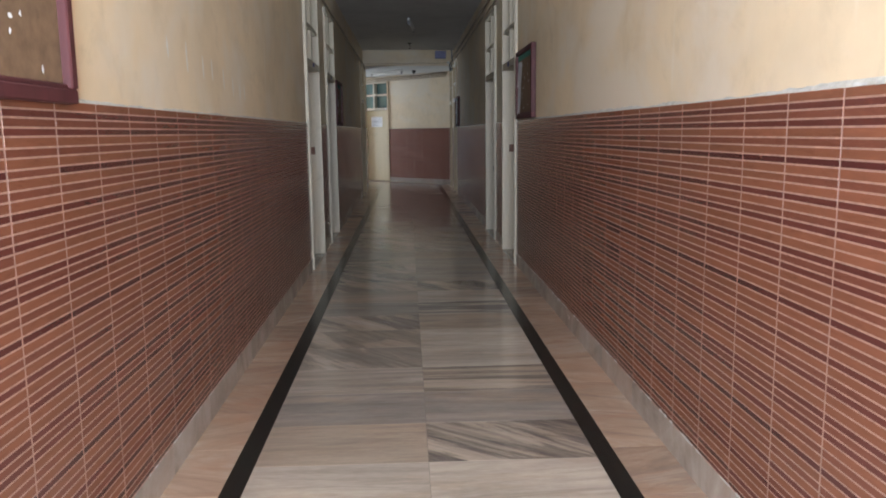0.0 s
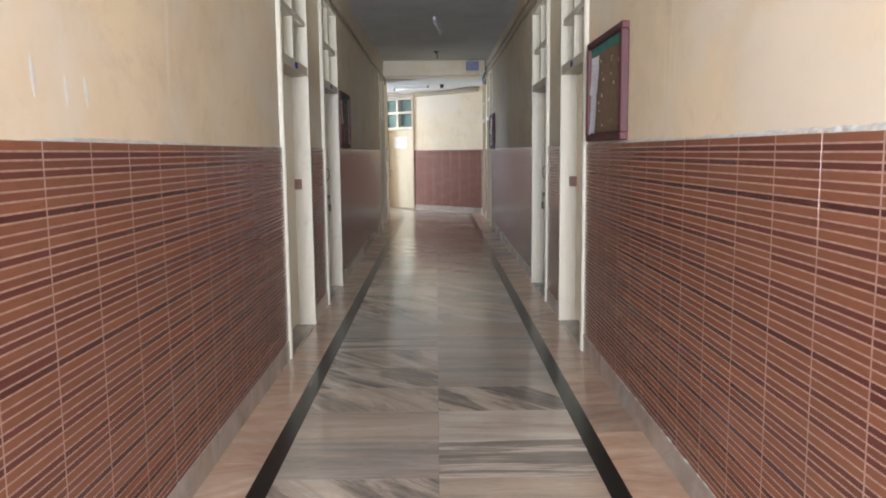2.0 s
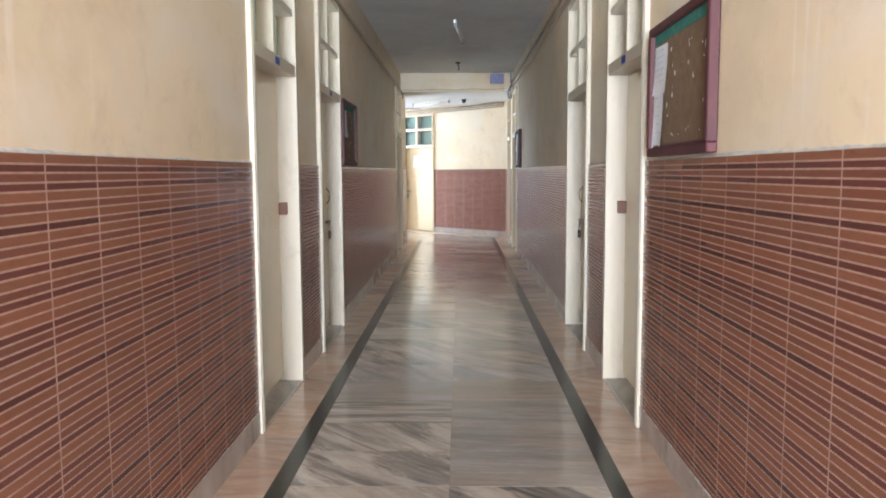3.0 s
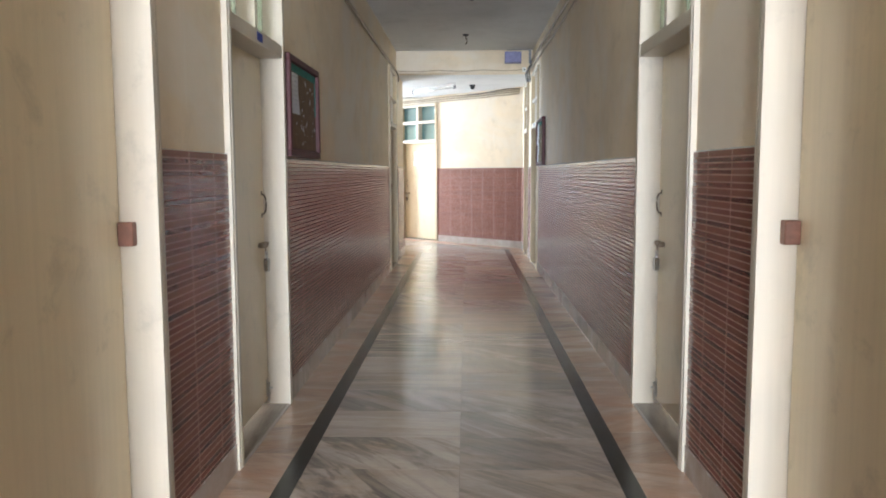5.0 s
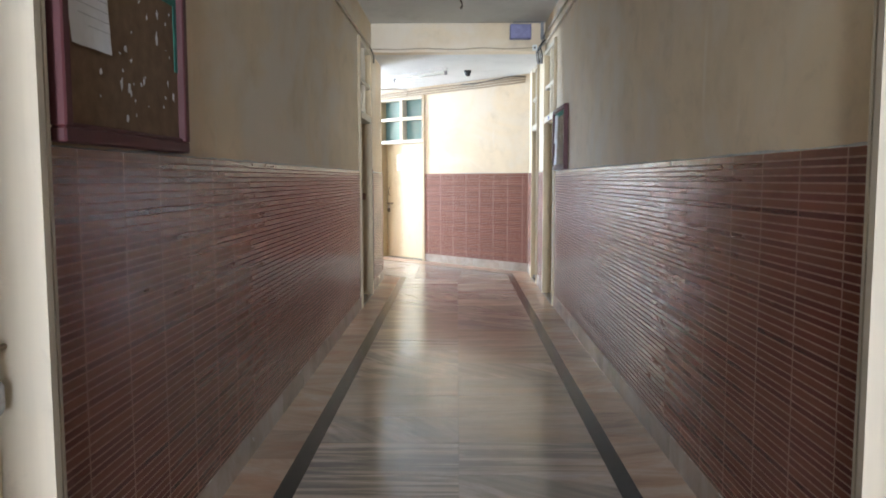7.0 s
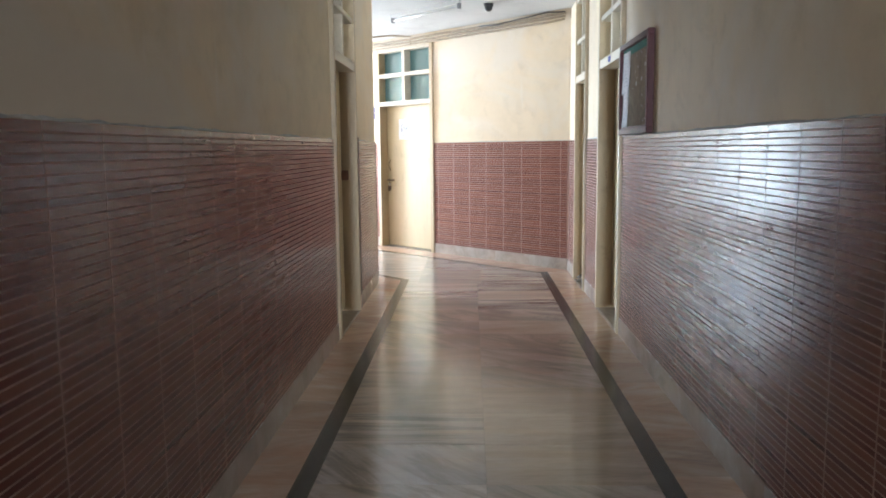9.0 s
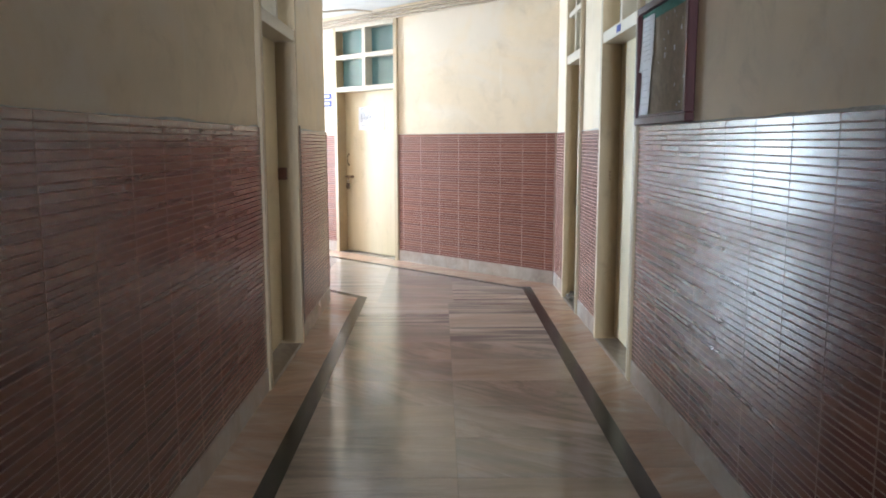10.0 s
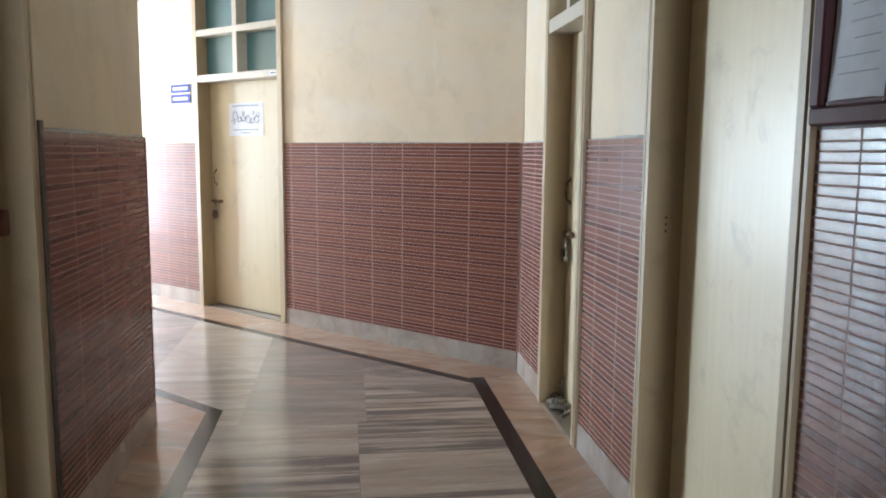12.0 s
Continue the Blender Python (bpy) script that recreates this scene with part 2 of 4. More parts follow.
def painted(name, colour, rough):
    """Brushed enamel on wood: streaks down the grain and rubbed, dirty places."""
    m, t, b = material(name)
    v = coords(t, (22, 22, 1.0), True)
    brush = noise_tex(t, v, 1.5, 6, 0.65)
    base = ramp(t, brush, [(0.3, tuple(c * 0.93 for c in colour)), (0.6, colour)])
    dirt = ramp(t, noise_tex(t, coords(t, (1, 1, 1), True), 4.5, 8, 0.7, 0.4), [(0.56, (0, 0, 0)), (0.8, (0.75, 0.75, 0.75))])
    base = mixed(t, dirt, base, tuple(c * 0.55 for c in colour))
    t.links.new(base, b.inputs["Base Color"])
    b.inputs["Roughness"].default_value = rough
    bumped(t, b, brush, 0.05, 0.0015)
    return m


FRAME = painted("cream_enamel_frame", (0.53, 0.465, 0.375), 0.42)
LEAF = painted("cream_enamel_leaf", (0.71, 0.595, 0.41), 0.28)
GROOVE_BROWN = painted("dark_brown_enamel", (0.2, 0.15, 0.105), 0.6)
# darker and yellower than FRAME, for the door frames past y 17
OCHRE = painted("ochre_enamel", (0.43, 0.325, 0.2), 0.45)
YELLOW_LEAF = painted("pale_yellow_enamel", (0.5, 0.41, 0.26), 0.4)
WOOD = simple("maroon_stained_wood", (0.072, 0.016, 0.02), 0.62, 0, 0.3, 10, 0.2, 0.15)
BLOCK = simple("brown_wood_block", (0.17, 0.07, 0.045), 0.5, 0, 0.3, 20)
CORK = simple("brown_pinboard", (0.17, 0.105, 0.062), 0.9, 0, 0.22, 18, 0.6)
CLOTH = simple("green_cloth_strip", (0.03, 0.17, 0.14), 0.85, 0, 0.25, 30, 0.4)
PAPER = simple("white_paper", (0.7, 0.71, 0.76), 0.75, 0, 0.06, 20, 0.15)
FAINT = simple("pale_print", (0.4, 0.41, 0.46), 0.8, 0, 0.1, 30, 0)
INK = simple("grey_print", (0.16, 0.18, 0.26), 0.8, 0, 0.1, 30, 0)
STEEL = simple("worn_steel", (0.45, 0.44, 0.42), 0.34, 1.0, 0.2, 60, 0.1)
CHROME = simple("polished_steel", (0.33, 0.33, 0.35), 0.1, 1.0, 0.06, 60, 0.02)
BRONZE = simple("oxidised_iron", (0.085, 0.06, 0.045), 0.5, 0.7, 0.3, 60, 0.2)
BOLT = simple("worn_brassy_steel", (0.2, 0.15, 0.105), 0.36, 0.9, 0.3, 60, 0.2)
GREYCORK = simple("grey_pinboard", (0.25, 0.195, 0.145), 0.9, 0, 0.22, 18, 0.6)
PIPE = simple("cream_painted_conduit", (0.36, 0.285, 0.205), 0.5, 0, 0.2, 20)
CABLE = simple("black_cable", (0.02, 0.02, 0.022), 0.5, 0, 0.2, 30, 0)
GREYPVC = simple("grey_pvc", (0.22, 0.22, 0.24), 0.5, 0, 0.1, 30, 0)
BLUEBOX = simple("blue_grey_panel", (0.16, 0.16, 0.33), 0.42, 0, 0.2, 16, 0.05)
SIGNBLUE = simple("blue_sign_plate", (0.03, 0.05, 0.26), 0.75, 0, 0.1, 30, 0)
WHITE = simple("white_lamp_body", (0.75, 0.75, 0.74), 0.4, 0, 0.06, 20, 0)
RAGCLOTH = simple("dirty_rag", (0.2, 0.17, 0.14), 0.95, 0, 0.45, 25, 0.6)
EARTH = simple("pale_courtyard_ground", (0.32, 0.29, 0.24), 0.9, 0, 0.3, 0.7, 0.3)


def pane_material(name, colour, clear):
    """Painted or ribbed glass that lets light through and scatters it."""
    m, t, b = material(name)
    b.inputs["Base Color"].default_value = (*colour, 1)
    b.inputs["Roughness"].default_value = 0.25
    b.inputs["Transmission Weight"].default_value = clear
    v = coords(t, (60, 60, 4), True)
    bumped(t, b, noise_tex(t, v, 1.5, 3), 0.2, 0.002)
    return m


PANE = pane_material("pale_green_frosted_glass", (0.72, 0.82, 0.68), 0.65)
TEAL = pane_material("teal_frosted_glass", (0.13, 0.25, 0.26), 0.25)


# ---- helpers of the scene ----
def box(bm, x0, x1, y0, y1, z0, z1, bevel=0.0):
    vs = [bm.verts.new((x, y, z)) for z in (z0, z1) for y in (y0, y1) for x in (x0, x1)]
    fs = [bm.faces.new([vs[i] for i in f]) for f in ((0, 2, 3, 1), (4, 5, 7, 6), (0, 1, 5, 4), (2, 6, 7, 3), (0, 4, 6, 2), (1, 3, 7, 5))]
    if bevel:
        es = {e for f in fs for e in f.edges}
        bmesh.ops.bevel(bm, geom=list(es), offset=bevel, segments=1, affect="EDGES")


def cyl(bm, a, b, r, n=10, r2=None):
    a, b = Vector(a), Vector(b)
    m = Matrix.Translation((a + b) / 2) @ (b - a).to_track_quat("Z", "Y").to_matrix().to_4x4()
    bmesh.ops.create_cone(bm, cap_ends=True, segments=n, radius1=r, radius2=r if r2 is None else r2, depth=(b - a).length, matrix=m)


def tube(bm, points, r, n=8, closed=False):
    """A round bar bent through points."""
    pts = [Vector(p) for p in points]
    rings = []
    for i, p in enumerate(pts):
        if closed:
            d = pts[(i + 1) % len(pts)] - pts[i - 1]
        else:
            d = pts[min(i + 1, len(pts) - 1)] - pts[max(i - 1, 0)]
        q = d.to_track_quat("Z", "Y").to_matrix()
        rings.append([bm.verts.new(p + q @ Vector((r * math.cos(k * math.tau / n), r * math.sin(k * math.tau / n), 0))) for k in range(n)])
    for a, b in zip(rings, rings[1:] + rings[:1] if closed else rings[1:]):
        for k in range(n):
            bm.faces.new((a[k], a[(k + 1) % n], b[(k + 1) % n], b[k]))
    if not closed:
        bm.faces.new(rings[0][::-1])
        bm.faces.new(rings[-1])


def part(name, bm, mat, parent=None, label="", smooth=False):
    me = bpy.data.meshes.new(name)
    bmesh.ops.recalc_face_normals(bm, faces=bm.faces)
    bm.to_mesh(me)
    bm.free()
    if smooth:
        me.shade_smooth()
    for m in mat if isinstance(mat, (list, tuple)) else [mat]:
        me.materials.append(m)
    ob = new(name, me)
    ob.parent = parent
    return tagged(ob, label)


def boxes(name, mat, parent, *dims, bevel=0.0, label=""):
    bm = bmesh.new()
    for d in dims:
        box(bm, *d, bevel)
    return part(name, bm, mat, parent, label)


def empty(name, m, label="", category="", group="", kind=""):
    ob = new(name)
    ob.empty_display_size = 0.1
    ob.matrix_world = m
    return tagged(ob, label, category, group, kind)


def facing(at, out):
    """A frame at a wall: x along the wall, y out of it, z up."""
    out = Vector(out).normalized()
    along = out.cross(Vector((0, 0, 1)))
    return Matrix.Translation(at) @ Matrix((along, out, (0, 0, 1))).transposed().to_4x4()


ON_LEFT = facing((XL, LEFT_END, 0), (1, 0, 0))      # x = LEFT_END - y
ON_RIGHT = facing((XR, YB, 0), (-1, 0, 0))          # x = y - YB
ON_FAR = facing(CORNER, OUT)                        # x = distance from the corner


def left_s(y):
    return LEFT_END - y


def right_s(y):
    return y - YB


FRAME_TOP = 2.97
# doors: middle, outer width
DOORS_LEFT = [(7.745, 1.17), (9.715, 1.13), (17.325, 1.11)]
DOORS_RIGHT = [(7.83, 1.10), (9.755, 1.15), (17.46, 1.06), (19.13, 0.76)]
FAR_DOOR = (2.90, 1.20)


# ---- walls ----
def wall(name, m, length, height, openings, thick=0.22):
    """A plastered wall with openings (start, end, top) cut right through. The plaster lies a tile's thickness behind the dado."""
    d0, d1 = -thick, -0.012
    dims, at = [], 0.0
    for a, b, top in sorted(openings):
        dims.append((at, a, d0, d1, -0.1, height))
        dims.append((a, b, d0, d1, top, height))
        at = b
    dims.append((at, length, d0, d1, -0.1, height))
    ob = boxes(name, PLASTER, None, *[d for d in dims if d[1] - d[0] > 0.004])
    ob.matrix_world = m
    return tagged(ob, kind="structure")


def spans(length, openings, start=0.0):
    out, at = [], start
    for a, b, _ in sorted(openings):
        if a - at > 0.02:
            out.append((at, a))
        at = b
    if length - at > 0.02:
        out.append((at, length))
    return out


OPEN_LEFT = [(left_s(y + w / 2), left_s(y - w / 2), FRAME_TOP) for y, w in DOORS_LEFT]
OPEN_RIGHT = [(right_s(y - w / 2), right_s(y + w / 2), FRAME_TOP) for y, w in DOORS_RIGHT]
OPEN_FAR = [(FAR_DOOR[0] - FAR_DOOR[1] / 2, FAR_DOOR[0] + FAR_DOOR[1] / 2, 2.86), (4.82, 7.38, 2.5)]
LEN_LEFT, LEN_RIGHT, LEN_FAR = LEFT_END - YB, CORNER.y - YB, 9.0

wall_left = tagged(wall("wall_left", ON_LEFT, LEN_LEFT, CEIL, OPEN_LEFT), "cream distempered corridor wall above a tiled dado")
wall_right = tagged(wall("wall_right", ON_RIGHT, LEN_RIGHT, CEIL, OPEN_RIGHT), "cream distempered corridor wall above a tiled dado")
wall_far = tagged(wall("wall_far", ON_FAR, LEN_FAR, LOW, OPEN_FAR), "cream wall set at an angle across the bend")

# the inner wall of the passage round the bend, up to its open end
INNER_AT = Vector((XL, LEFT_END, 0))
LEN_INNER = 7.0
ON_INNER = facing(INNER_AT + ALONG * LEN_INNER, -OUT)      # x runs back towards the corridor's corner
wall_inner = boxes("wall_inner", PLASTER, None, (0.0, LEN_INNER, -0.22, -0.012, -0.1, LOW))
wall_inner.matrix_world = ON_INNER
tagged(wall_inner, "cream wall of the passage above a tiled dado", kind="structure")
passage_end = boxes("wall_passage_end", PLASTER, None, (8.0, 8.2, -0.012, 2.1, 2.75, LOW))
passage_end.matrix_world = ON_FAR
tagged(passage_end, "cream lintel over the open end of the passage", kind="structure")
wall_back = boxes("wall_back", PLASTER, None, (XL - 0.22, XL, YB - 0.2, YB, -0.1, CEIL), (XR, XR + 0.22, YB - 0.2, YB, -0.1, CEIL), (XL, XR, YB - 0.2, YB, 2.75, CEIL))
tagged(wall_back, "cream wall round the corridor's open end", kind="structure")

# ceilings
ceiling = boxes("ceiling", CEILING, None, (XL - 0.22, XR + 0.22, YB - 0.2, BEAM + 0.2, CEIL, CEIL + 0.16))
tagged(ceiling, "grey whitewashed concrete ceiling", kind="structure")
beam = boxes("ceiling_drop", PLASTER, None, (XL - 0.008, XR + 0.008, BEAM, BEAM + 0.2, LOW - 0.012, CEIL - 0.003), bevel=0.006)
tagged(beam, "cream painted drop between two ceiling heights", kind="structure")
ceiling_low = boxes("ceiling_low", CEILING, None, (-10, XR + 0.22, BEAM + 0.2, 30, LOW, LOW + 0.16))
tagged(ceiling_low, "bright whitewashed ceiling over the bend", kind="structure")


# rooms behind the doors, each with a window in its outer wall
def room(name, m, width, depth):
    ob = boxes(name, ROOM, None, (-width / 2, width / 2, -depth - 0.2, -depth, -0.1, 0.9), (-width / 2, width / 2, -depth - 0.2, -depth, 2.2, 3.2), (-width / 2, -width / 4, -depth - 0.2, -depth, 0.9, 2.2),
               (width / 4, width / 2, -depth - 0.2, -depth, 0.9, 2.2), (-width / 2 - 0.2, -width / 2, -depth - 0.2, -0.222, -0.1, 3.2), (width / 2, width / 2 + 0.2, -depth - 0.2, -0.222, -0.1, 3.2),
               (-width / 2 - 0.2, width / 2 + 0.2, -depth - 0.2, -0.222, 3.2, 3.33), (-width / 2 - 0.2, width / 2 + 0.2, -depth - 0.2, -0.222, -0.1, -0.02))
    ob.matrix_world = m
    return tagged(ob, "plain room behind a shut door", kind="structure")


room("wall_room_left", facing((XL, 11.2, 0), (1, 0, 0)), 13.5, 4.0)
room("wall_room_right", facing((XR, 12.2, 0), (-1, 0, 0)), 14.9, 4.0)
far_room = boxes("wall_room_far", ROOM, None, (1.2, 1.4, -3.2, -0.222, -0.1, LOW - 0.004), (4.6, 4.8, -3.2, -0.222, -0.1, LOW - 0.004), (1.4, 4.6, -3.2, -3.0, -0.1, 0.9), (1.4, 4.6, -3.2, -3.0, 2.2, LOW - 0.004), (1.4, 4.6, -3.2, -0.222, -0.1, -0.02))
far_room.matrix_world = ON_FAR
tagged(far_room, "plain room behind a shut door", kind="structure")

ground = boxes("ground", EARTH, None, (-400, 400, -400, 400, -0.4, -0.12))
tagged(ground, "pale bare ground outside the building", kind="structure")


# ---- doors ----
def jamb(name, parent, x0, side, mat):
    """An upright of the frame with a rebate groove in its face. side: +1 if the opening lies at larger x."""
    w, bm = 0.058, bmesh.new()
    g0, g1 = (0.015, 0.027)
    cuts = [(0.0, g0, 0.016), (g0, g1, -0.012), (g1, w, 0.018)]
    for a, b, y in cuts:
        lo, hi = (x0 + a, x0 + b) if side > 0 else (x0 - b, x0 - a)
        box(bm, lo, hi, -0.165, y, 0.0, FRAME_TOP)
    ob = part(name, bm, mat, parent)
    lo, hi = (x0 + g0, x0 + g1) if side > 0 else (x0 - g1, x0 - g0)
    # a dark brown strip along the bottom of the groove
    boxes("groove", GROOVE_BROWN, ob, (lo + 0.0005, hi - 0.0005, -0.0119, -0.0075, 0.002, FRAME_TOP - 0.002), label="dark brown groove down the frame")
    return ob


def bar(name, parent, w, z0, z1, y1=0.014, mat=FRAME):
    return boxes(name, mat, parent, (-w / 2 + 0.058, w / 2 - 0.058, -0.165, y1, z0, z1), bevel=0.003)


def pull(parent, x, z, y):
    bm = bmesh.new()
    pts = [(x, y + 0.002, z - 0.062), (x, y + 0.016, z - 0.054), (x, y + 0.026, z - 0.034), (x, y + 0.028, z), (x, y + 0.026, z + 0.034), (x, y + 0.016, z + 0.054), (x, y + 0.002, z + 0.062)]
    tube(bm, pts, 0.0047)
    for dz in (-0.066, 0.066):
        box(bm, x - 0.009, x + 0.009, y, y + 0.004, z + dz - 0.013, z + dz + 0.013, 0.001)
    return part("handle", bm, BRONZE, parent, "dark bow pull handle", True)


def aldrop(parent, x, z, y, side):
    """A sliding bolt on the leaf with its staples; side: the way to the jamb."""
    bm = bmesh.new()
    cyl(bm, (x - side * 0.11, y + 0.02, z), (x + side * 0.055, y + 0.02, z), 0.0085, 10)
    cyl(bm, (x + side * 0.052, y + 0.02, z), (x + side * 0.062, y + 0.02, z), 0.012, 10)
    for dx in (-0.09, -0.01):
        cx = x + side * dx
        box(bm, cx - 0.007, cx + 0.007, y, y + 0.033, z - 0.016, z + 0.016, 0.002)
    box(bm, min(x - side * 0.115, x + side * 0.02), max(x - side * 0.115, x + side * 0.02), y, y + 0.004, z - 0.013, z + 0.013, 0.001)
    cyl(bm, (x - side * 0.122, y + 0.02, z), (x - side * 0.108, y + 0.02, z), 0.0125, 10)
    hasp = x - side * 0.03
    box(bm, hasp - 0.009, hasp + 0.009, y + 0.018, y + 0.026, z - 0.045, z, 0.002)
    tube(bm, [(hasp + 0.011 * math.cos(a), y + 0.024, z - 0.052 + 0.011 * math.sin(a)) for a in [math.tau * k / 10 for k in range(10)]], 0.0035, 6, True)
    return part("sliding_bolt", bm, BOLT, parent, "worn brassy sliding bolt")


def padlock(parent, x, z, y):
    bm = bmesh.new()
    box(bm, x - 0.031, x + 0.031, y + 0.006, y + 0.034, z - 0.056, z, 0.008)
    cyl(bm, (x, y + 0.008, z - 0.052), (x, y + 0.032, z - 0.052), 0.029, 18)
    body = part("padlock", bm, CHROME, parent, "shiny steel padlock")
    bm = bmesh.new()
    tube(bm, [(x + 0.017 * math.cos(a), y + 0.019, z + 0.024 + 0.017 * math.sin(a)) for a in [math.pi * k / 8 for k in range(9)]], 0.0042)
    for s in (-1, 1):
        cyl(bm, (x + s * 0.017, y + 0.019, z - 0.004), (x + s * 0.017, y + 0.019, z + 0.026), 0.0042, 8)
    part("shackle", bm, STEEL, body)
    return body


def door(name, m, w, far, locked, block, glass, label, top=FRAME_TOP, plate=0.0, wood=FRAME):
    """A flush door in a deep frame with a four-light transom. far: the x side on which it is locked."""
    d = empty(name, m, label, kind="structure")
    jamb("jamb", d, -w / 2, 1, wood)
    jamb("jamb", d, w / 2, -1, wood)
    bar("head", d, w, top - 0.05, top - 0.002)
    bar("transom_rail", d, w, 2.10, 2.175)
    bar("glazing_bar", d, w, 2.50, 2.545, 0.004)
    boxes("mullion", FRAME, d, (-0.025, 0.025, -0.12, 0.0, 2.175, 2.50), (-0.025, 0.025, -0.12, 0.0, 2.545, top - 0.05))
    for x0, x1 in ((-w / 2 + 0.058, -0.025), (0.025, w / 2 - 0.058)):
        for z0, z1 in ((2.175, 2.50), (2.545, top - 0.05)):
            p = boxes("pane", glass, d, (x0, x1, -0.104, -0.099, z0, z1))
            p.visible_shadow = False
    leaf = boxes("leaf", LEAF, d, (-w / 2 + 0.0635, w / 2 - 0.0635, -0.155, -0.12, 0.038, 2.096), bevel=0.002)
    for side in (-1, 1):
        lo, hi = sorted((side * (w / 2 - 0.082), side * (w / 2 - 0.0582)))
        boxes("rebate", wood, d, (lo, hi, -0.185, -0.157, 0.007, 2.1))
    boxes("threshold", SILL, d, (-w / 2 + 0.058, w / 2 - 0.058, -0.3, 0.0, -0.02, 0.006), bevel=0.002)
    boxes("threshold_strip", SKIRTING, d, (-w / 2 + 0.02, w / 2 - 0.02, 0.0005, 0.016, -0.02, 0.005))
    edge = far * (w / 2 - 0.06)
    if locked:
        pull(leaf, edge - far * 0.05, 1.24, -0.12)
        aldrop(leaf, edge - far * 0.035, 1.0, -0.12, far)
        padlock(leaf, edge - far * 0.065, 0.918, -0.112)
        bm = bmesh.new()
        fx = edge - far * 0.035
        box(bm, fx - 0.013, fx + 0.013, -0.12, -0.116, 0.06, 0.17, 0.001)
        cyl(bm, (fx, -0.108, 0.035), (fx, -0.108, 0.15), 0.006, 10)
        for z in (0.08, 0.14):
            box(bm, fx - 0.012, fx + 0.012, -0.116, -0.1, z - 0.006, z + 0.006, 0.001)
        cyl(bm, (fx, -0.108, 0.115), (fx + far * 0.0, -0.085, 0.115), 0.006, 8)
        part("foot_bolt", bm, STEEL, leaf, "small steel bolt at the foot of the leaf")
    if block:
        boxes("stop_block", BLOCK, d, (edge - 0.038, edge + 0.03, -0.119, -0.062, 1.17, 1.255), bevel=0.004, label="brown wooden block on the jamb")
    if plate:
        boxes("number_patch", INK if plate > 0 else SIGNBLUE, d, (-0.06, 0.05, 0.0145, 0.016, 2.115, 2.16), label="faded blue paint patch")
    return d


def on_left(y):
    return ON_LEFT @ Matrix.Translation((left_s(y), 0, 0))


def on_right(y):
    return ON_RIGHT @ Matrix.Translation((right_s(y), 0, 0))


TXT = "shut cream painted flush door under a four-light transom"
for i, (y, w) in enumerate(DOORS_LEFT):
    door("door_%d" % (i + 1), on_left(y), w, -1, i == 1, i != 1, PANE, TXT + (", padlocked" if i == 1 else ", with a brown stop block"), plate=-1 if i < 2 else 0, wood=FRAME if i < 2 else OCHRE)
for i, (y, w) in enumerate(DOORS_RIGHT):
    door("door_%d" % (i + 4), on_right(y), w, 1, i in (1, 3), i == 0, PANE, TXT + (", padlocked" if i in (1, 3) else ""), plate=-1 if i in (0, 2) else 0, wood=FRAME if i < 2 else OCHRE)


def far_door():
    s, w = FAR_DOOR
    d = empty("door_8", ON_FAR @ Matrix.Translation((s, 0, 0)), "shut pale yellow door with teal transom panes and a paper notice", kind="structure")
    for side in (-1, 1):
        boxes("jamb", OCHRE, d, (min(side * w / 2, side * (w / 2 - 0.06)), max(side * w / 2, side * (w / 2 - 0.06)), -0.165, 0.016, 0, 2.86), bevel=0.003)
    bar("head", d, w, 2.81, 2.858)
    bar("transom_rail", d, w, 2.055, 2.115)
    bar("glazing_bar", d, w, 2.455, 2.51)
    boxes("mullion", FRAME, d, (-0.028, 0.028, -0.12, 0.012, 2.115, 2.455), (-0.028, 0.028, -0.12, 0.012, 2.51, 2.81))
    for x0, x1 in ((-w / 2 + 0.06, -0.028), (0.028, w / 2 - 0.06)):
        for z0, z1 in ((2.115, 2.455), (2.51, 2.81)):
            p = boxes("pane", TEAL, d, (x0, x1, -0.104, -0.099, z0, z1))
            p.visible_shadow = False
    leaf = boxes("leaf", YELLOW_LEAF, d, (-w / 2 + 0.062, w / 2 - 0.062, -0.155, -0.12, 0.014, 2.053), bevel=0.002)
    boxes("threshold", SILL, d, (-w / 2 + 0.06, w / 2 - 0.06, -0.3, 0.0, -0.02, 0.006))
    edge = w / 2 - 0.062
    pull(leaf, edge - 0.06, 1.2, -0.12)
    aldrop(leaf, edge - 0.035, 0.98, -0.12, 1)
    padlock(leaf, edge - 0.065, 0.898, -0.112)


far_door()


# three screw holes left in a jamb, and a worn latch mark on the leaf
last = bpy.data.objects["door_6"]
lw = DOORS_RIGHT[2][1]
for z in (1.165, 1.19, 1.215):
    bm = bmesh.new()
    cyl(bm, (lw / 2 - 0.0588, -0.06, z), (lw / 2 - 0.057, -0.06, z), 0.0055, 10)
    part("screw_hole", bm, BLOCK, last)
bm = bmesh.new()
box(bm, -lw / 2 + 0.13, -lw / 2 + 0.14, -0.12, -0.1185, 1.74, 1.775, 0.001)
part("latch_mark", bm, BLOCK, last)
bm = bmesh.new()
cyl(bm, (-lw / 2 + 0.075, -0.104, 0.965), (-lw / 2 + 0.15, -0.104, 0.965), 0.006, 10)
box(bm, -lw / 2 + 0.085, -lw / 2 + 0.1, -0.12, -0.095, 0.952, 0.978, 0.002)
box(bm, -lw / 2 + 0.1, -lw / 2 + 0.112, -0.108, -0.088, 0.935, 0.97, 0.002)
part("latch", bm, BRONZE, last, "small dark latch on the leaf")
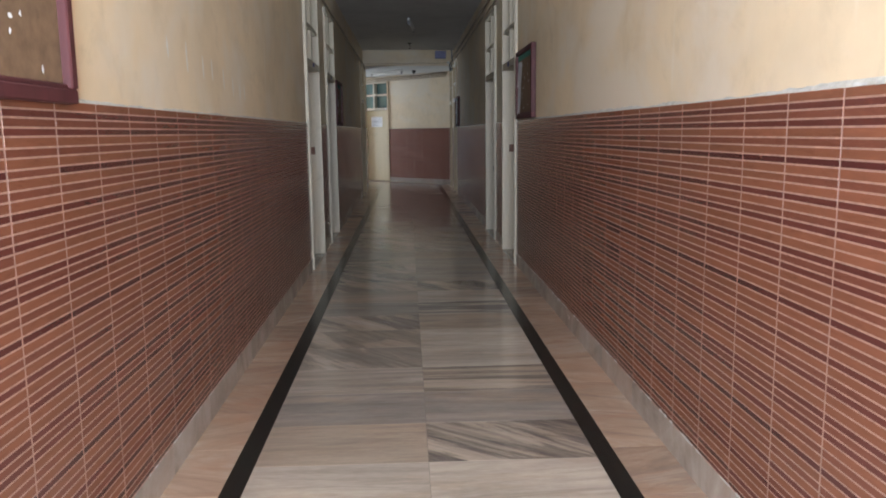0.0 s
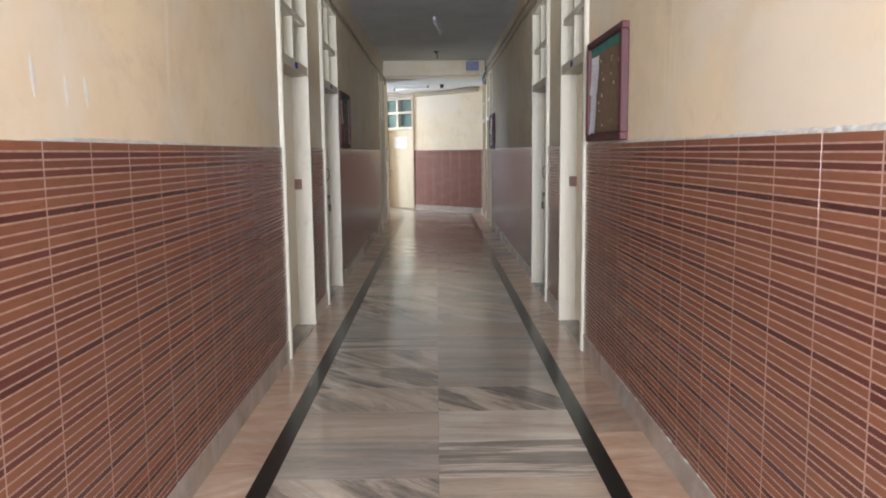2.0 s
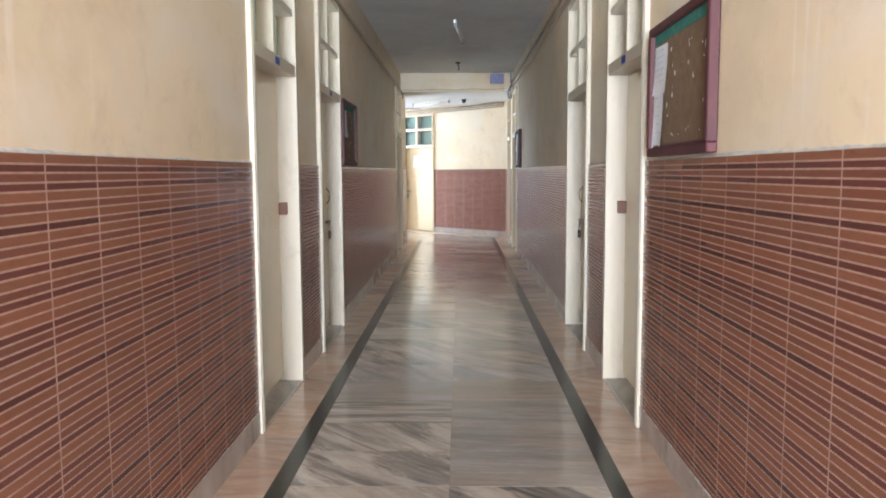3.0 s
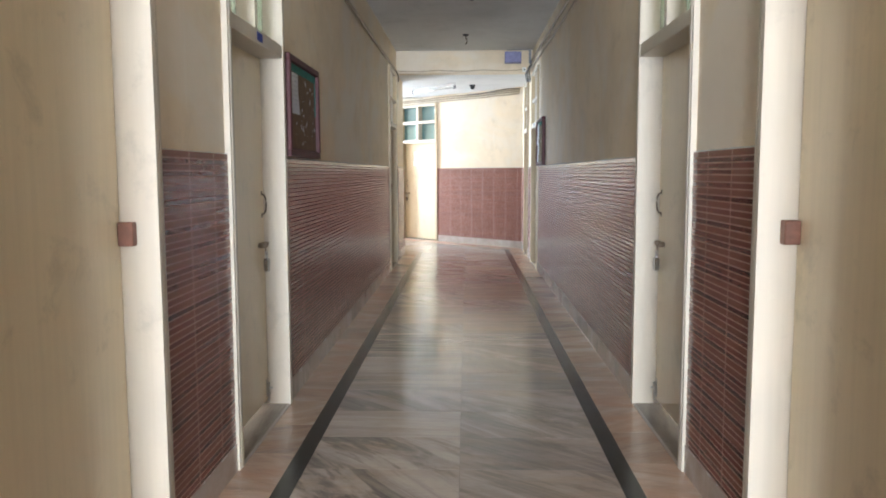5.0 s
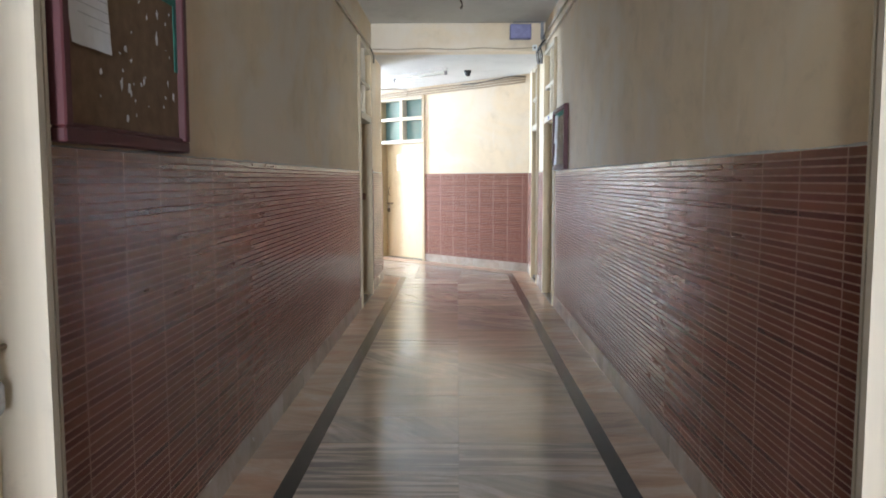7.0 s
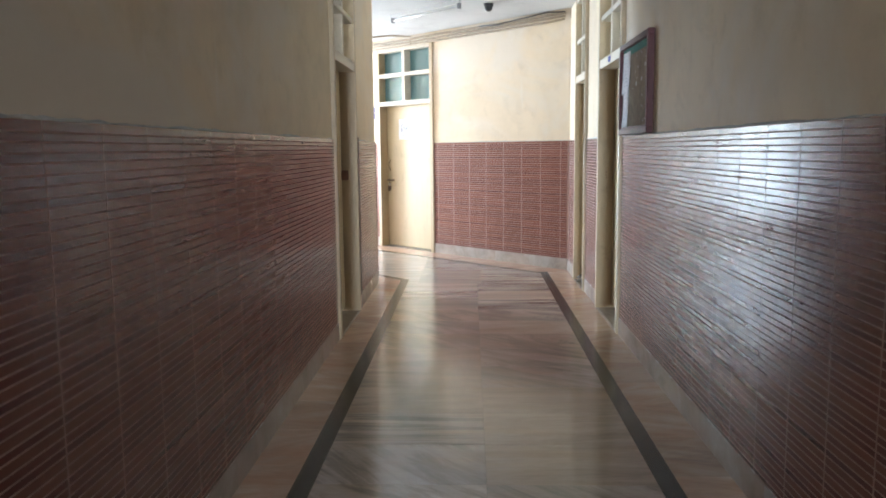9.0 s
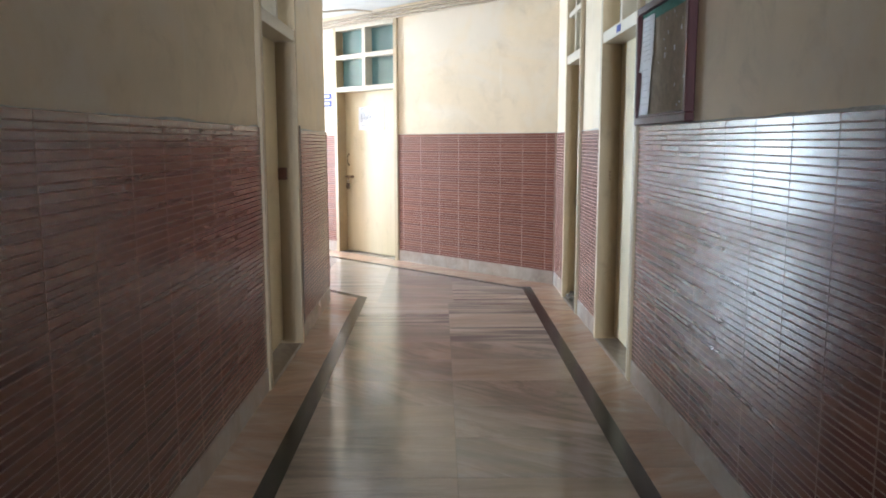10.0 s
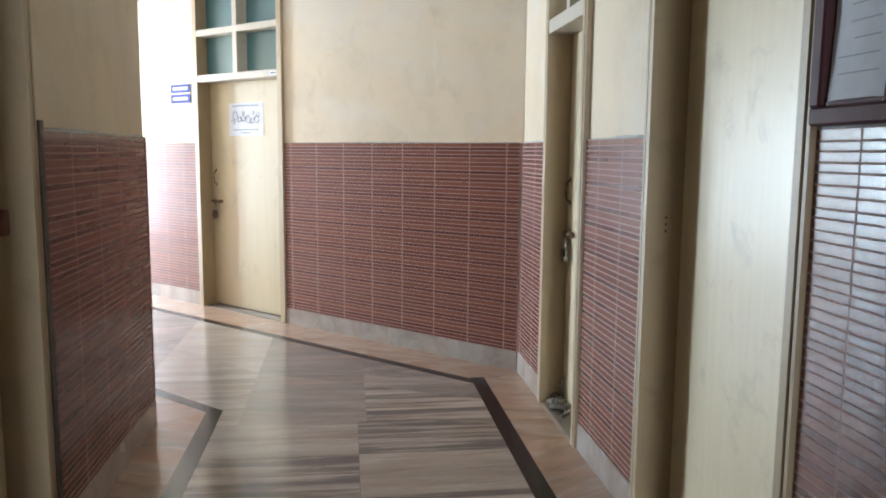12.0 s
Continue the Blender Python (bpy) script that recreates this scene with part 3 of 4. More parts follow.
# number plate on the far transom rail
plate_far = boxes("number_plate", WHITE, bpy.data.objects["door_8"], (-0.54, -0.45, 0.0145, 0.017, 2.068, 2.1), label="small white number plate")
boxes("print_line", INK, plate_far, (-0.53, -0.46, 0.0172, 0.0178, 2.078, 2.09))
# bare cement edge where the dado starts past a door
edge_strip = boxes("tile_edge", BRONZE, wall_left, (left_s(17.921), left_s(17.892), -0.011, 0.022, SKIRT + 0.002, DADO + 0.03), label="dark bare edge of the tiling")


corner_bead = boxes("corner_bead", RED_TILE["m"], wall_left, (-0.004, 0.012, -0.0118, 0.0034, SKIRT + 0.001, DADO), bevel=0.002, label="glazed bead on the tiled corner")


# ---- boards and notices ----
def sheet(bm, x0, x1, z0, z1, y, curl=0.006, seed=1):
    """A sheet of paper that lifts a little at its lower edge."""
    rnd = random.Random(seed)
    nx, nz = 5, 7
    grid = []
    for j in range(nz + 1):
        row = []
        for i in range(nx + 1):
            u, v = i / nx, j / nz
            lift = curl * ((1 - v) ** 2) * (0.4 + 0.6 * abs(2 * u - 1)) + 0.001 * rnd.random()
            row.append(bm.verts.new((x0 + (x1 - x0) * u + 0.002 * rnd.uniform(-1, 1), y + lift, z0 + (z1 - z0) * v + 0.002 * rnd.uniform(-1, 1))))
        grid.append(row)
    for j in range(nz):
        for i in range(nx):
            bm.faces.new((grid[j][i], grid[j][i + 1], grid[j + 1][i + 1], grid[j + 1][i]))


def scraps(parent, x0, x1, z0, z1, y, count, seed):
    """Torn corners of old notices left under their staples."""
    rnd = random.Random(seed)
    for k in range(count):
        bm = bmesh.new()
        cx, cz = rnd.uniform(x0, x1), rnd.uniform(z0, z1)
        r = rnd.choice((0.006, 0.008, 0.011, 0.016))
        n = rnd.randint(4, 6)
        a0 = rnd.random() * 6
        stretch = rnd.uniform(0.5, 2.2)
        top = [bm.verts.new((cx + r * rnd.uniform(0.5, 1) * math.cos(a0 + i * math.tau / n), y + 0.002 + rnd.random() * 0.003, cz + stretch * r * rnd.uniform(0.5, 1) * math.sin(a0 + i * math.tau / n))) for i in range(n)]
        f = bm.faces.new(top)
        part("paper_scrap", bm, PAPER, parent)


def pinboard(m, w, z0, z1, seed, label, count=26, cloth=True, back=CORK):
    b = empty("notice_board", m, label, "notice board", "notice boards along the corridor")
    f = 0.042
    boxes("frame_rail", WOOD, b, (-w / 2, w / 2, -0.01, 0.034, z0, z0 + f), bevel=0.005)
    boxes("frame_rail", WOOD, b, (-w / 2, w / 2, -0.01, 0.034, z1 - f, z1), bevel=0.005)
    boxes("frame_stile", WOOD, b, (-w / 2, -w / 2 + f, -0.01, 0.036, z0 + f, z1 - f), bevel=0.005)
    boxes("frame_stile", WOOD, b, (w / 2 - f, w / 2, -0.01, 0.036, z0 + f, z1 - f), bevel=0.005)
    boxes("inner_bead", WOOD, b, (-w / 2 + f, w / 2 - f, -0.01, 0.022, z0 + f, z0 + f + 0.014), bevel=0.003)
    boxes("panel", back, b, (-w / 2 + f, w / 2 - f, -0.01, 0.008, z0 + f, z1 - f))
    if cloth:
        boxes("cloth_border", CLOTH, b, (-w / 2 + f, w / 2 - f, 0.008, 0.0105, z1 - f - 0.05, z1 - f), label="torn green cloth border")
        for side in (-1, 1):
            lo, hi = sorted((side * (w / 2 - f), side * (w / 2 - f - 0.03)))
            boxes("cloth_border", CLOTH, b, (lo, hi, 0.008, 0.0105, z0 + 0.3, z1 - f - 0.05), label="torn green cloth border")
    scraps(b, -w / 2 + 0.08, w / 2 - 0.08, z0 + 0.08, z1 - 0.1, 0.009, count, seed)
    return b


def notice(m, x0, x1, z0, z1, y, seed, lines, label):
    n = empty("paper_notice", m, label, "notice", "papers pinned to the boards")
    bm = bmesh.new()
    sheet(bm, x0, x1, z0, z1, y, 0.012, seed)
    part("sheet", bm, PAPER, n)
    rnd = random.Random(seed)
    for k in range(lines):
        z = z1 - 0.03 - k * (z1 - z0 - 0.06) / max(1, lines)
        boxes("print_line", FAINT, n, (x0 + 0.02, x1 - 0.02 - rnd.random() * 0.08, y + 0.013, y + 0.0134, z - 0.0013, z + 0.0013))
    return n


# doorside board by the first door: x grows with y on this wall
mR = on_right(6.605)
pinboard(mR, 1.0, 1.53, 2.185, 3, "brown pinboard in a maroon wooden frame, half stripped", 30)
notice(mR, 0.21, 0.445, 1.84, 2.08, 0.010, 4, 6, "creased white paper notice on a pinboard")
notice(mR, 0.27, 0.445, 1.575, 1.85, 0.012, 5, 5, "long white paper notice on a pinboard")
mL = on_left(10.80)
pinboard(mL, 0.95, 1.525, 2.155, 7, "dark brown pinboard in a maroon frame with torn scraps", 38)
notice(mL, 0.15, 0.40, 1.80, 2.06, 0.010, 8, 7, "creased white paper notice on a pinboard")
mF = on_right(16.45)
pinboard(mF, 0.93, 1.52, 2.165, 11, "grey-brown pinboard in a dark maroon frame", 26, True, GREYCORK)
notice(mF, 0.17, 0.415, 1.81, 2.10, 0.012, 12, 9, "white printed notice on a pinboard")
notice(mF, 0.22, 0.415, 1.565, 1.845, 0.010, 13, 6, "white printed notice on a pinboard")
pinboard(on_left(1.04), 1.0, 1.505, 2.13, 17, "worn fawn pinboard in a maroon wooden frame", 24, False)

# the paper on the far door: rows of rings and two lines
s, w = FAR_DOOR
poster = empty("paper_poster", ON_FAR @ Matrix.Translation((2.93, -0.12, 0)), "white poster with blue ring diagram on the door", "poster")
bm = bmesh.new()
sheet(bm, -0.235, 0.235, 1.575, 1.865, 0.001, 0.004, 21)
part("sheet", bm, PAPER, poster)
for cx, cz, r in ((-0.15, 1.720, 0.03), (-0.09, 1.705, 0.024), (-0.03, 1.720, 0.034), (0.035, 1.730, 0.026), (0.085, 1.720, 0.022), (0.145, 1.755, 0.034), (-0.17, 1.760, 0.018), (0.03, 1.780, 0.014), (-0.1, 1.775, 0.014), (0.17, 1.700, 0.018)):
    bm = bmesh.new()
    tube(bm, [(cx + r * math.cos(a * math.tau / 16), 0.0065, cz + r * math.sin(a * math.tau / 16)) for a in range(16)], 0.0022, 4, True)
    part("printed_ring", bm, INK, poster)
for z, half in ((1.84, 0.18), (1.63, 0.17), (1.603, 0.07)):
    boxes("print_line", INK, poster, (-half, half, 0.006, 0.0068, z - 0.0035, z + 0.0035))

# two blue plates beside the far door
for z0, z1 in ((1.975, 2.05), (1.88, 1.96)):
    plate = empty("name_plate", ON_FAR @ Matrix.Translation((3.735, -0.012, 0)), "blue name plate with white lettering", "sign", "plates beside the door")
    boxes("plate", SIGNBLUE, plate, (-0.155, 0.155, 0.0, 0.006, z0, z1), bevel=0.001)
    boxes("lettering", WHITE, plate, (-0.11, 0.115, 0.0062, 0.0072, (z0 + z1) / 2 - 0.012, (z0 + z1) / 2 + 0.014))


# ---- services under the ceiling ----
def run(name, pts, r, mat, label, category="cable", clips=()):
    bm = bmesh.new()
    tube(bm, pts, r, 8)
    ob = part(name, bm, mat, None, label, True)
    tagged(ob, category=category)
    return ob


def sagging(a, b, n, sag, seed=0):
    rnd = random.Random(seed)
    a, b = Vector(a), Vector(b)
    return [a.lerp(b, i / n) + Vector((0, 0, -sag * math.sin(math.pi * ((i * 3 / n) % 1)) + 0.004 * rnd.uniform(-1, 1))) for i in range(n + 1)]


run("conduit", sagging((XL + 0.012, YB, 3.07), (XL + 0.012, BEAM - 0.35, 2.995), 40, 0.012, 1), 0.017, PIPE, "cream painted conduit along the wall", "conduit")
run("cable", [(XL + 0.014, BEAM - 0.35, 3.0), (XL + 0.02, BEAM - 0.15, 2.985), (XL + 0.03, BEAM - 0.03, 2.94), (XL + 0.02, BEAM + 0.05, 2.87)], 0.010, CABLE, "dark cable bent round the drop")
run("conduit", sagging((XR - 0.012, YB, 3.12), (XR - 0.012, BEAM - 0.2, 3.18), 40, 0.02, 2), 0.015, PIPE, "cream painted conduit along the wall", "conduit")
run("cable", sagging((XR - 0.02, YB, 2.99), (XR - 0.02, BEAM - 0.15, 3.06), 40, 0.03, 3), 0.012, PIPE, "painted-over cable along the wall")
run("cable", sagging((XL + 0.02, BEAM - 0.012, LOW + 0.03), (XR - 0.1, BEAM - 0.012, LOW + 0.035), 24, 0.01, 4), 0.007, PIPE, "cream painted cable along the ceiling drop")
for k in range(4):
    rnd = random.Random(40 + k)
    dx = 0.02 + 0.018 * k
    run("cable", [(XR - 0.03, BEAM - 0.3, 3.16 - 0.04 * k), (XR - dx - 0.02, BEAM - 0.12, 3.1 - 0.03 * k), (XR - dx - 0.035, BEAM - 0.03, 3.02 - 0.02 * k), (XR - dx - 0.01, BEAM - 0.02, 2.93 - 0.03 * k), (XR - dx, BEAM + 0.1, 2.86), (XR - dx, BEAM + 0.25, 2.93)], 0.008, GREYPVC if k % 2 else CABLE, "grey cable bunched at the ceiling drop")
# pipes along the top of the far wall
for k, (dz, r) in enumerate(((2.955, 0.016), (2.915, 0.014), (2.875, 0.012))):
    a, b = CORNER + ALONG * 0.05 + OUT * (0.02 + 0.012 * k), CORNER + ALONG * 6.5 + OUT * (0.02 + 0.012 * k)
    run("conduit", sagging((a.x, a.y, dz), (b.x, b.y, dz - 0.02), 24, 0.006, 60 + k), r, PIPE, "cream conduit along the top of the wall", "conduit")
a = CORNER + ALONG * 2.7 + OUT * 0.04
run("conduit", [(a.x, a.y, 2.87), (a.x, a.y, 2.97), (a.x + OUT.x * 0.25 + ALONG.x * 0.1, a.y + OUT.y * 0.25 + ALONG.y * 0.1, 2.975), (a.x + OUT.x * 0.6 + ALONG.x * 1.2, a.y + OUT.y * 0.6 + ALONG.y * 1.2, 2.975)], 0.011, PIPE, "grey conduit crossing the ceiling", "conduit")
a = CORNER + OUT * 0.03
run("cable", [(a.x + ALONG.x * q, a.y + ALONG.y * q, z) for q, z in ((0.05, 2.96), (0.3, 2.985), (0.7, 2.965), (1.1, 2.94), (1.4, 2.955))], 0.008, CABLE, "loose dark cable above the conduits")

junction = empty("distribution_box", Matrix.Translation((1.07, BEAM, 3.13)), "blue-grey metal distribution box on the ceiling drop", "box")
boxes("casing", BLUEBOX, junction, (-0.13, 0.13, -0.10, 0.0, 0.0, 0.178), bevel=0.008)
boxes("cover", BLUEBOX, junction, (-0.112, 0.112, -0.106, -0.1005, 0.018, 0.16), bevel=0.002)
boxes("trunking", GREYPVC, junction, (-0.09, 0.285, -0.05, -0.002, 0.2055, 0.2125))
boxes("trunking", GREYPVC, junction, (0.25, 0.285, -0.05, -0.002, 0.0, 0.205))
sock = empty("socket_box", Matrix.Translation((1.25, BEAM, 3.03)), "small white socket box on the ceiling drop", "socket")
boxes("plate", WHITE, sock, (-0.03, 0.03, -0.03, 0.0, -0.03, 0.04), bevel=0.003)
boxes("socket_hole", CABLE, sock, (-0.01, 0.01, -0.033, -0.0305, -0.008, 0.014))

hook = empty("ceiling_hook", Matrix.Translation((0.328, 16.65, CEIL)), "dark iron fan hook hanging from the ceiling", "hook")
bm = bmesh.new()
cyl(bm, (0, 0, -0.02), (0, 0, 0), 0.035, 16, 0.045)
part("base_cup", bm, CABLE, hook)
bm = bmesh.new()
tube(bm, [(0, 0, -0.015), (0.003, 0, -0.05), (0.016, 0, -0.075), (0.02, 0, -0.1), (0.01, 0, -0.122), (-0.004, 0, -0.13)], 0.009)
part("hook_bar", bm, BRONZE, hook)


def tube_light(a, b, z, label):
    a, b = Vector(a), Vector(b)
    half = (b - a).length / 2
    d = (b - a).normalized()
    m = Matrix.Translation(((a.x + b.x) / 2, (a.y + b.y) / 2, z)) @ Matrix.Rotation(math.atan2(d.y, d.x), 4, "Z")
    lamp = empty("tube_light", m, label, "light")
    boxes("batten", WHITE, lamp, (-half, half, -0.02, 0.02, -0.045, 0.0), bevel=0.004)
    bm = bmesh.new()
    cyl(bm, (-half + 0.03, 0.0, -0.075), (half - 0.03, 0.0, -0.075), 0.014, 12)
    part("tube", bm, WHITE, lamp, "unlit white tube", True)
    for x in (-half + 0.015, half - 0.015):
        boxes("end_cap", GREYPVC, lamp, (x - 0.015, x + 0.015, -0.018, 0.018, -0.1, -0.04), bevel=0.003)
    return lamp


tube_light((0.30, 12.84), (0.396, 14.07), CEIL, "unlit tube light on the grey ceiling")
tube_light((0.141, 19.47), (-0.672, 20.38), LOW, "unlit tube light on the bright ceiling")

dome = empty("dome_camera", Matrix.Translation((0.447, 19.78, LOW)), "small black dome camera under the ceiling", "camera dome")
bm = bmesh.new()
cyl(bm, (0, 0, -0.03), (0, 0, 0), 0.05, 18, 0.055)
part("base", bm, CABLE, dome)
bm = bmesh.new()
bmesh.ops.create_uvsphere(bm, u_segments=16, v_segments=10, radius=0.042, matrix=Matrix.Translation((0, 0, -0.045)))
part("dome", bm, CABLE, dome, "", True)

# crumpled rag on the last door's threshold
rag = bmesh.new()
rnd = random.Random(9)
for k in range(7):
    y0 = rnd.uniform(-0.16, 0.08)
    pts = [(0.05 * math.sin(q * 1.3 + k) + rnd.uniform(-0.015, 0.015), y0 + q * 0.035, 0.012 + 0.03 * abs(math.sin(q * 1.1 + k * 0.7))) for q in range(7)]
    tube(rag, pts, rnd.uniform(0.010, 0.017), 6)
ragob = part("crumpled_rag", rag, RAGCLOTH, None, "crumpled dirty cloth rag lying on the threshold", True)
tagged(ragob, category="rag")
ragob.location = (XR + 0.075, 19.26, 0.006)


# ---- skirting ----
def skirting(parent, stretches):
    for a, b in stretches:
        n = max(1, round((b - a) / 0.62))
        step = (b - a) / n
        for k in range(n):
            ob = boxes("skirting_slab", SKIRTING, None, (a + k * step + 0.0005, a + (k + 1) * step - 0.0005, -0.012, 0.0045, -0.01, SKIRT - 0.002))
            ob.parent = parent


SPAN_LEFT, SPAN_RIGHT = spans(LEN_LEFT, OPEN_LEFT), spans(LEN_RIGHT, OPEN_RIGHT)
SPAN_FAR = spans(LEN_FAR - 1.0, OPEN_FAR, 0.01)
skirting(wall_left, SPAN_LEFT)
skirting(wall_right, SPAN_RIGHT)
skirting(wall_far, SPAN_FAR)
skirting(wall_inner, [(0.01, LEN_INNER - 0.005)])

# ---- floor ----
floor = boxes("floor", BED, None, (-9, XR + 0.3, YB - 0.2, 29, -0.1, -0.004))
tagged(floor, "polished marble slab floor with black border lines", kind="structure")
SL0, SL1, SR0, SR1 = -0.535, -0.446, 1.038, 1.128
MID = 0.303
FIELD_L = [(SL1, MID), (MID, SR0)]


def slab_mesh(name, w, l, mat):
    bm = bmesh.new()
    box(bm, -w / 2 + 0.0008, w / 2 - 0.0008, -l / 2 + 0.0008, l / 2 - 0.0008, -0.004, 0.0, 0.0004)
    me = bpy.data.meshes.new(name)
    bm.to_mesh(me)
    bm.free()
    me.materials.append(mat)
    return me


PITCH = 0.457
FIRST = 3.70 - PITCH * 14
# one letter a slab, from the first row on: p plain, c faintly banded, g grey, w brown, b and B banded, d and D veined, S swirled
SLABS_LEFT = "gpdwgdpwgdpwgcddDgwdDDBgdDDpdcpBBdwwddbwwwdddgBc"
SLABS_RIGHT = "pgdcwbgpdgpSgbppwBpSgggwdddddgddbwwgdwwwdddpdBpB"
# bands, swirls, tint of each letter
SLAB_KINDS = {"p": (0.06, 0.1, 0.3), "c": (0.4, 0.0, 0.3), "g": (0.2, 0.15, 0.0), "w": (0.15, 0.15, 0.6), "b": (0.75, 0.05, 0.85),
              "B": (0.8, 0.0, 0.25), "d": (0.08, 0.55, 0.9), "D": (0.05, 0.85, 0.3), "S": (0.0, 1.0, 0.4)}
rnd = random.Random(77)


def slab_look(ob, letter, slant=0.0):
    """Gives a slab its cut of stone."""
    bands, swirls, tint = SLAB_KINDS[letter]
    ob.color = (bands, swirls, min(1.0, max(0.0, tint + rnd.uniform(-0.08, 0.08))), 0.5 + slant + rnd.uniform(-0.07, 0.07))


for (x0, x1), letters, lean in zip(FIELD_L, (SLABS_LEFT, SLABS_RIGHT), (0.45, 0.38)):
    meshes = slab_mesh("slab", x1 - x0, PITCH, MARBLE)
    for row, letter in enumerate(letters):
        y = FIRST + row * PITCH
        if y + PITCH > 19.25:
            break
        ob = new("slab", meshes)
        ob.parent = floor
        ob.location = ((x0 + x1) / 2, y + PITCH / 2, 0)
        slab_look(ob, letter, lean if letter in "dDS" else 0.0)
FIELD_END = FIRST + PITCH * math.floor((19.25 - FIRST) / PITCH - 1e-6)
for x0, x1, phase in ((XL, SL0, 0.1), (SR1, XR, 0.0)):
    y = YB + phase
    while y < 19.19:
        l = min(0.457, 19.2 - y)
        me = slab_mesh("border_slab", x1 - x0, l, PINK)
        ob = new("border_slab", me)
        ob.parent = floor
        ob.location = ((x0 + x1) / 2, y + l / 2, 0)
        y += l
for x0, x1 in ((SL0, SL1), (SR0, SR1)):
    y = YB
    end = 19.4 if x0 < 0 else 20.0
    while y < end - 0.01:
        l = min(1.2, end - y)
        boxes("black_strip", BLACK, floor, (x0 + 0.0005, x1 - 0.0005, y, y + l - 0.001, -0.004, 0.0005))
        y += l


def prism(name, mat, pts, z0, z1):
    bm = bmesh.new()
    lo = [bm.verts.new((*p, z0)) for p in pts]
    hi = [bm.verts.new((*p, z1)) for p in pts]
    bm.faces.new(lo[::-1])
    bm.faces.new(hi)
    for i in range(len(pts)):
        bm.faces.new((lo[i], lo[(i + 1) % len(pts)], hi[(i + 1) % len(pts)], hi[i]))
    return part(name, bm, mat, floor)


def xy(v):
    return (v.x, v.y)


def far_line(d, x):
    """The point at x on the line d metres out from the far wall."""
    p = CORNER + OUT * d
    return p + ALONG * ((x - p.x) / ALONG.x)


def inner_line(d, x):
    p = INNER_AT - OUT * d
    return p + ALONG * ((x - p.x) / ALONG.x)


END = -6.5
# border along the far wall, its black line, and the same along the inner wall
bo = 0.34
prism("black_strip", BLACK, [xy(far_line(bo, SR1)), xy(far_line(bo + 0.075, SR0)), xy(far_line(bo + 0.075, END)), xy(far_line(bo, END))], -0.004, 0.0006)
prism("black_strip", BLACK, [(SR0, 20.0), (SR1, 20.0), xy(far_line(bo, SR1)), xy(far_line(bo + 0.075, SR0))], -0.004, 0.0004)
io = 0.27
prism("black_strip", BLACK, [xy(inner_line(io, SL0)), xy(inner_line(io + 0.075, SL1)), xy(inner_line(io + 0.075, END)), xy(inner_line(io, END))], -0.004, 0.0006)
prism("black_strip", BLACK, [(SL0, 19.4), (SL1, 19.4), xy(inner_line(io + 0.075, SL1)), xy(inner_line(io, SL0))], -0.004, 0.0004)
n = 16
for k in range(n):
    x0, x1 = XR - (XR - END) * k / n, XR - (XR - END) * (k + 1) / n
    prism("border_slab", PINK, [xy(far_line(0.0, x0 - 0.001)), xy(far_line(bo, min(SR1, x0 - 0.001))), xy(far_line(bo, x1)), xy(far_line(0.0, x1))], -0.004, 0.0)
prism("border_slab", PINK, [(SR1, 19.2), (XR, 19.2), (XR, CORNER.y), xy(far_line(bo, SR1))], -0.004, -0.0004)
prism("border_slab", PINK, [(XL, 19.2), (SL0, 19.2), (SL0, inner_line(io, SL0).y), (XL, LEFT_END)], -0.004, -0.0004)
m = 12
for k in range(m):
    x0, x1 = SL0 - (SL0 - END) * k / m, SL0 - (SL0 - END) * (k + 1) / m
    prism("border_slab", PINK, [xy(inner_line(io, x0 - 0.001)), xy(inner_line(io, x1)), xy(inner_line(0.0, min(x1, XL))), xy(inner_line(0.0, min(XL, x0 - 0.001)))], -0.004, 0.0)
# the field round the bend, in slabs cut along the passage
m = 11
for k in range(m):
    x0, x1 = SR0 - (SR0 - END) * k / m, SR0 - (SR0 - END) * (k + 1) / m
    def low(x):
        return inner_line(io + 0.075, x).y if x < SL1 else FIELD_END
    if x1 < SL1 < x0:
        pts = [(x0, low(x0)), (SL1, FIELD_END), (SL1, inner_line(io + 0.075, SL1).y), (x1, low(x1))]
    else:
        pts = [(x0, low(x0)), (x1, low(x1))]
    hi0, hi1 = far_line(bo + 0.075, x0), far_line(bo + 0.075, x1)
    half = 0.5
    midl = [(x1, pts[-1][1] + (hi1.y - pts[-1][1]) * half), (x0, pts[0][1] + (hi0.y - pts[0][1]) * half)]
    slab_look(prism("slab", MARBLE, pts + midl, -0.004, 0.0), "Bgcdpcpdgcp"[k])
    slab_look(prism("slab", MARBLE, [midl[1], midl[0], xy(hi1), xy(hi0)], -0.004, 0.0), "dgpdcdpgdcp"[k])

# ---- dado tiles, the pieces of the walls ----
ROWS_PATTERN = "tdmdtmtvtmtdtmdt"
HEIGHTS = {"t": 0.0295, "m": 0.026, "d": 0.0235, "v": 0.0235}
COLUMN = 0.3
courses, z, k = [], DADO, 0
while z - SKIRT > 0.012:
    tone = ROWS_PATTERN[k % len(ROWS_PATTERN)]
    h = min(HEIGHTS[tone], z - SKIRT)
    courses.append((z - h, z, tone))
    z, k = z - h, k + 1
GAP = 0.0021
SIDE_GAP = 0.0032


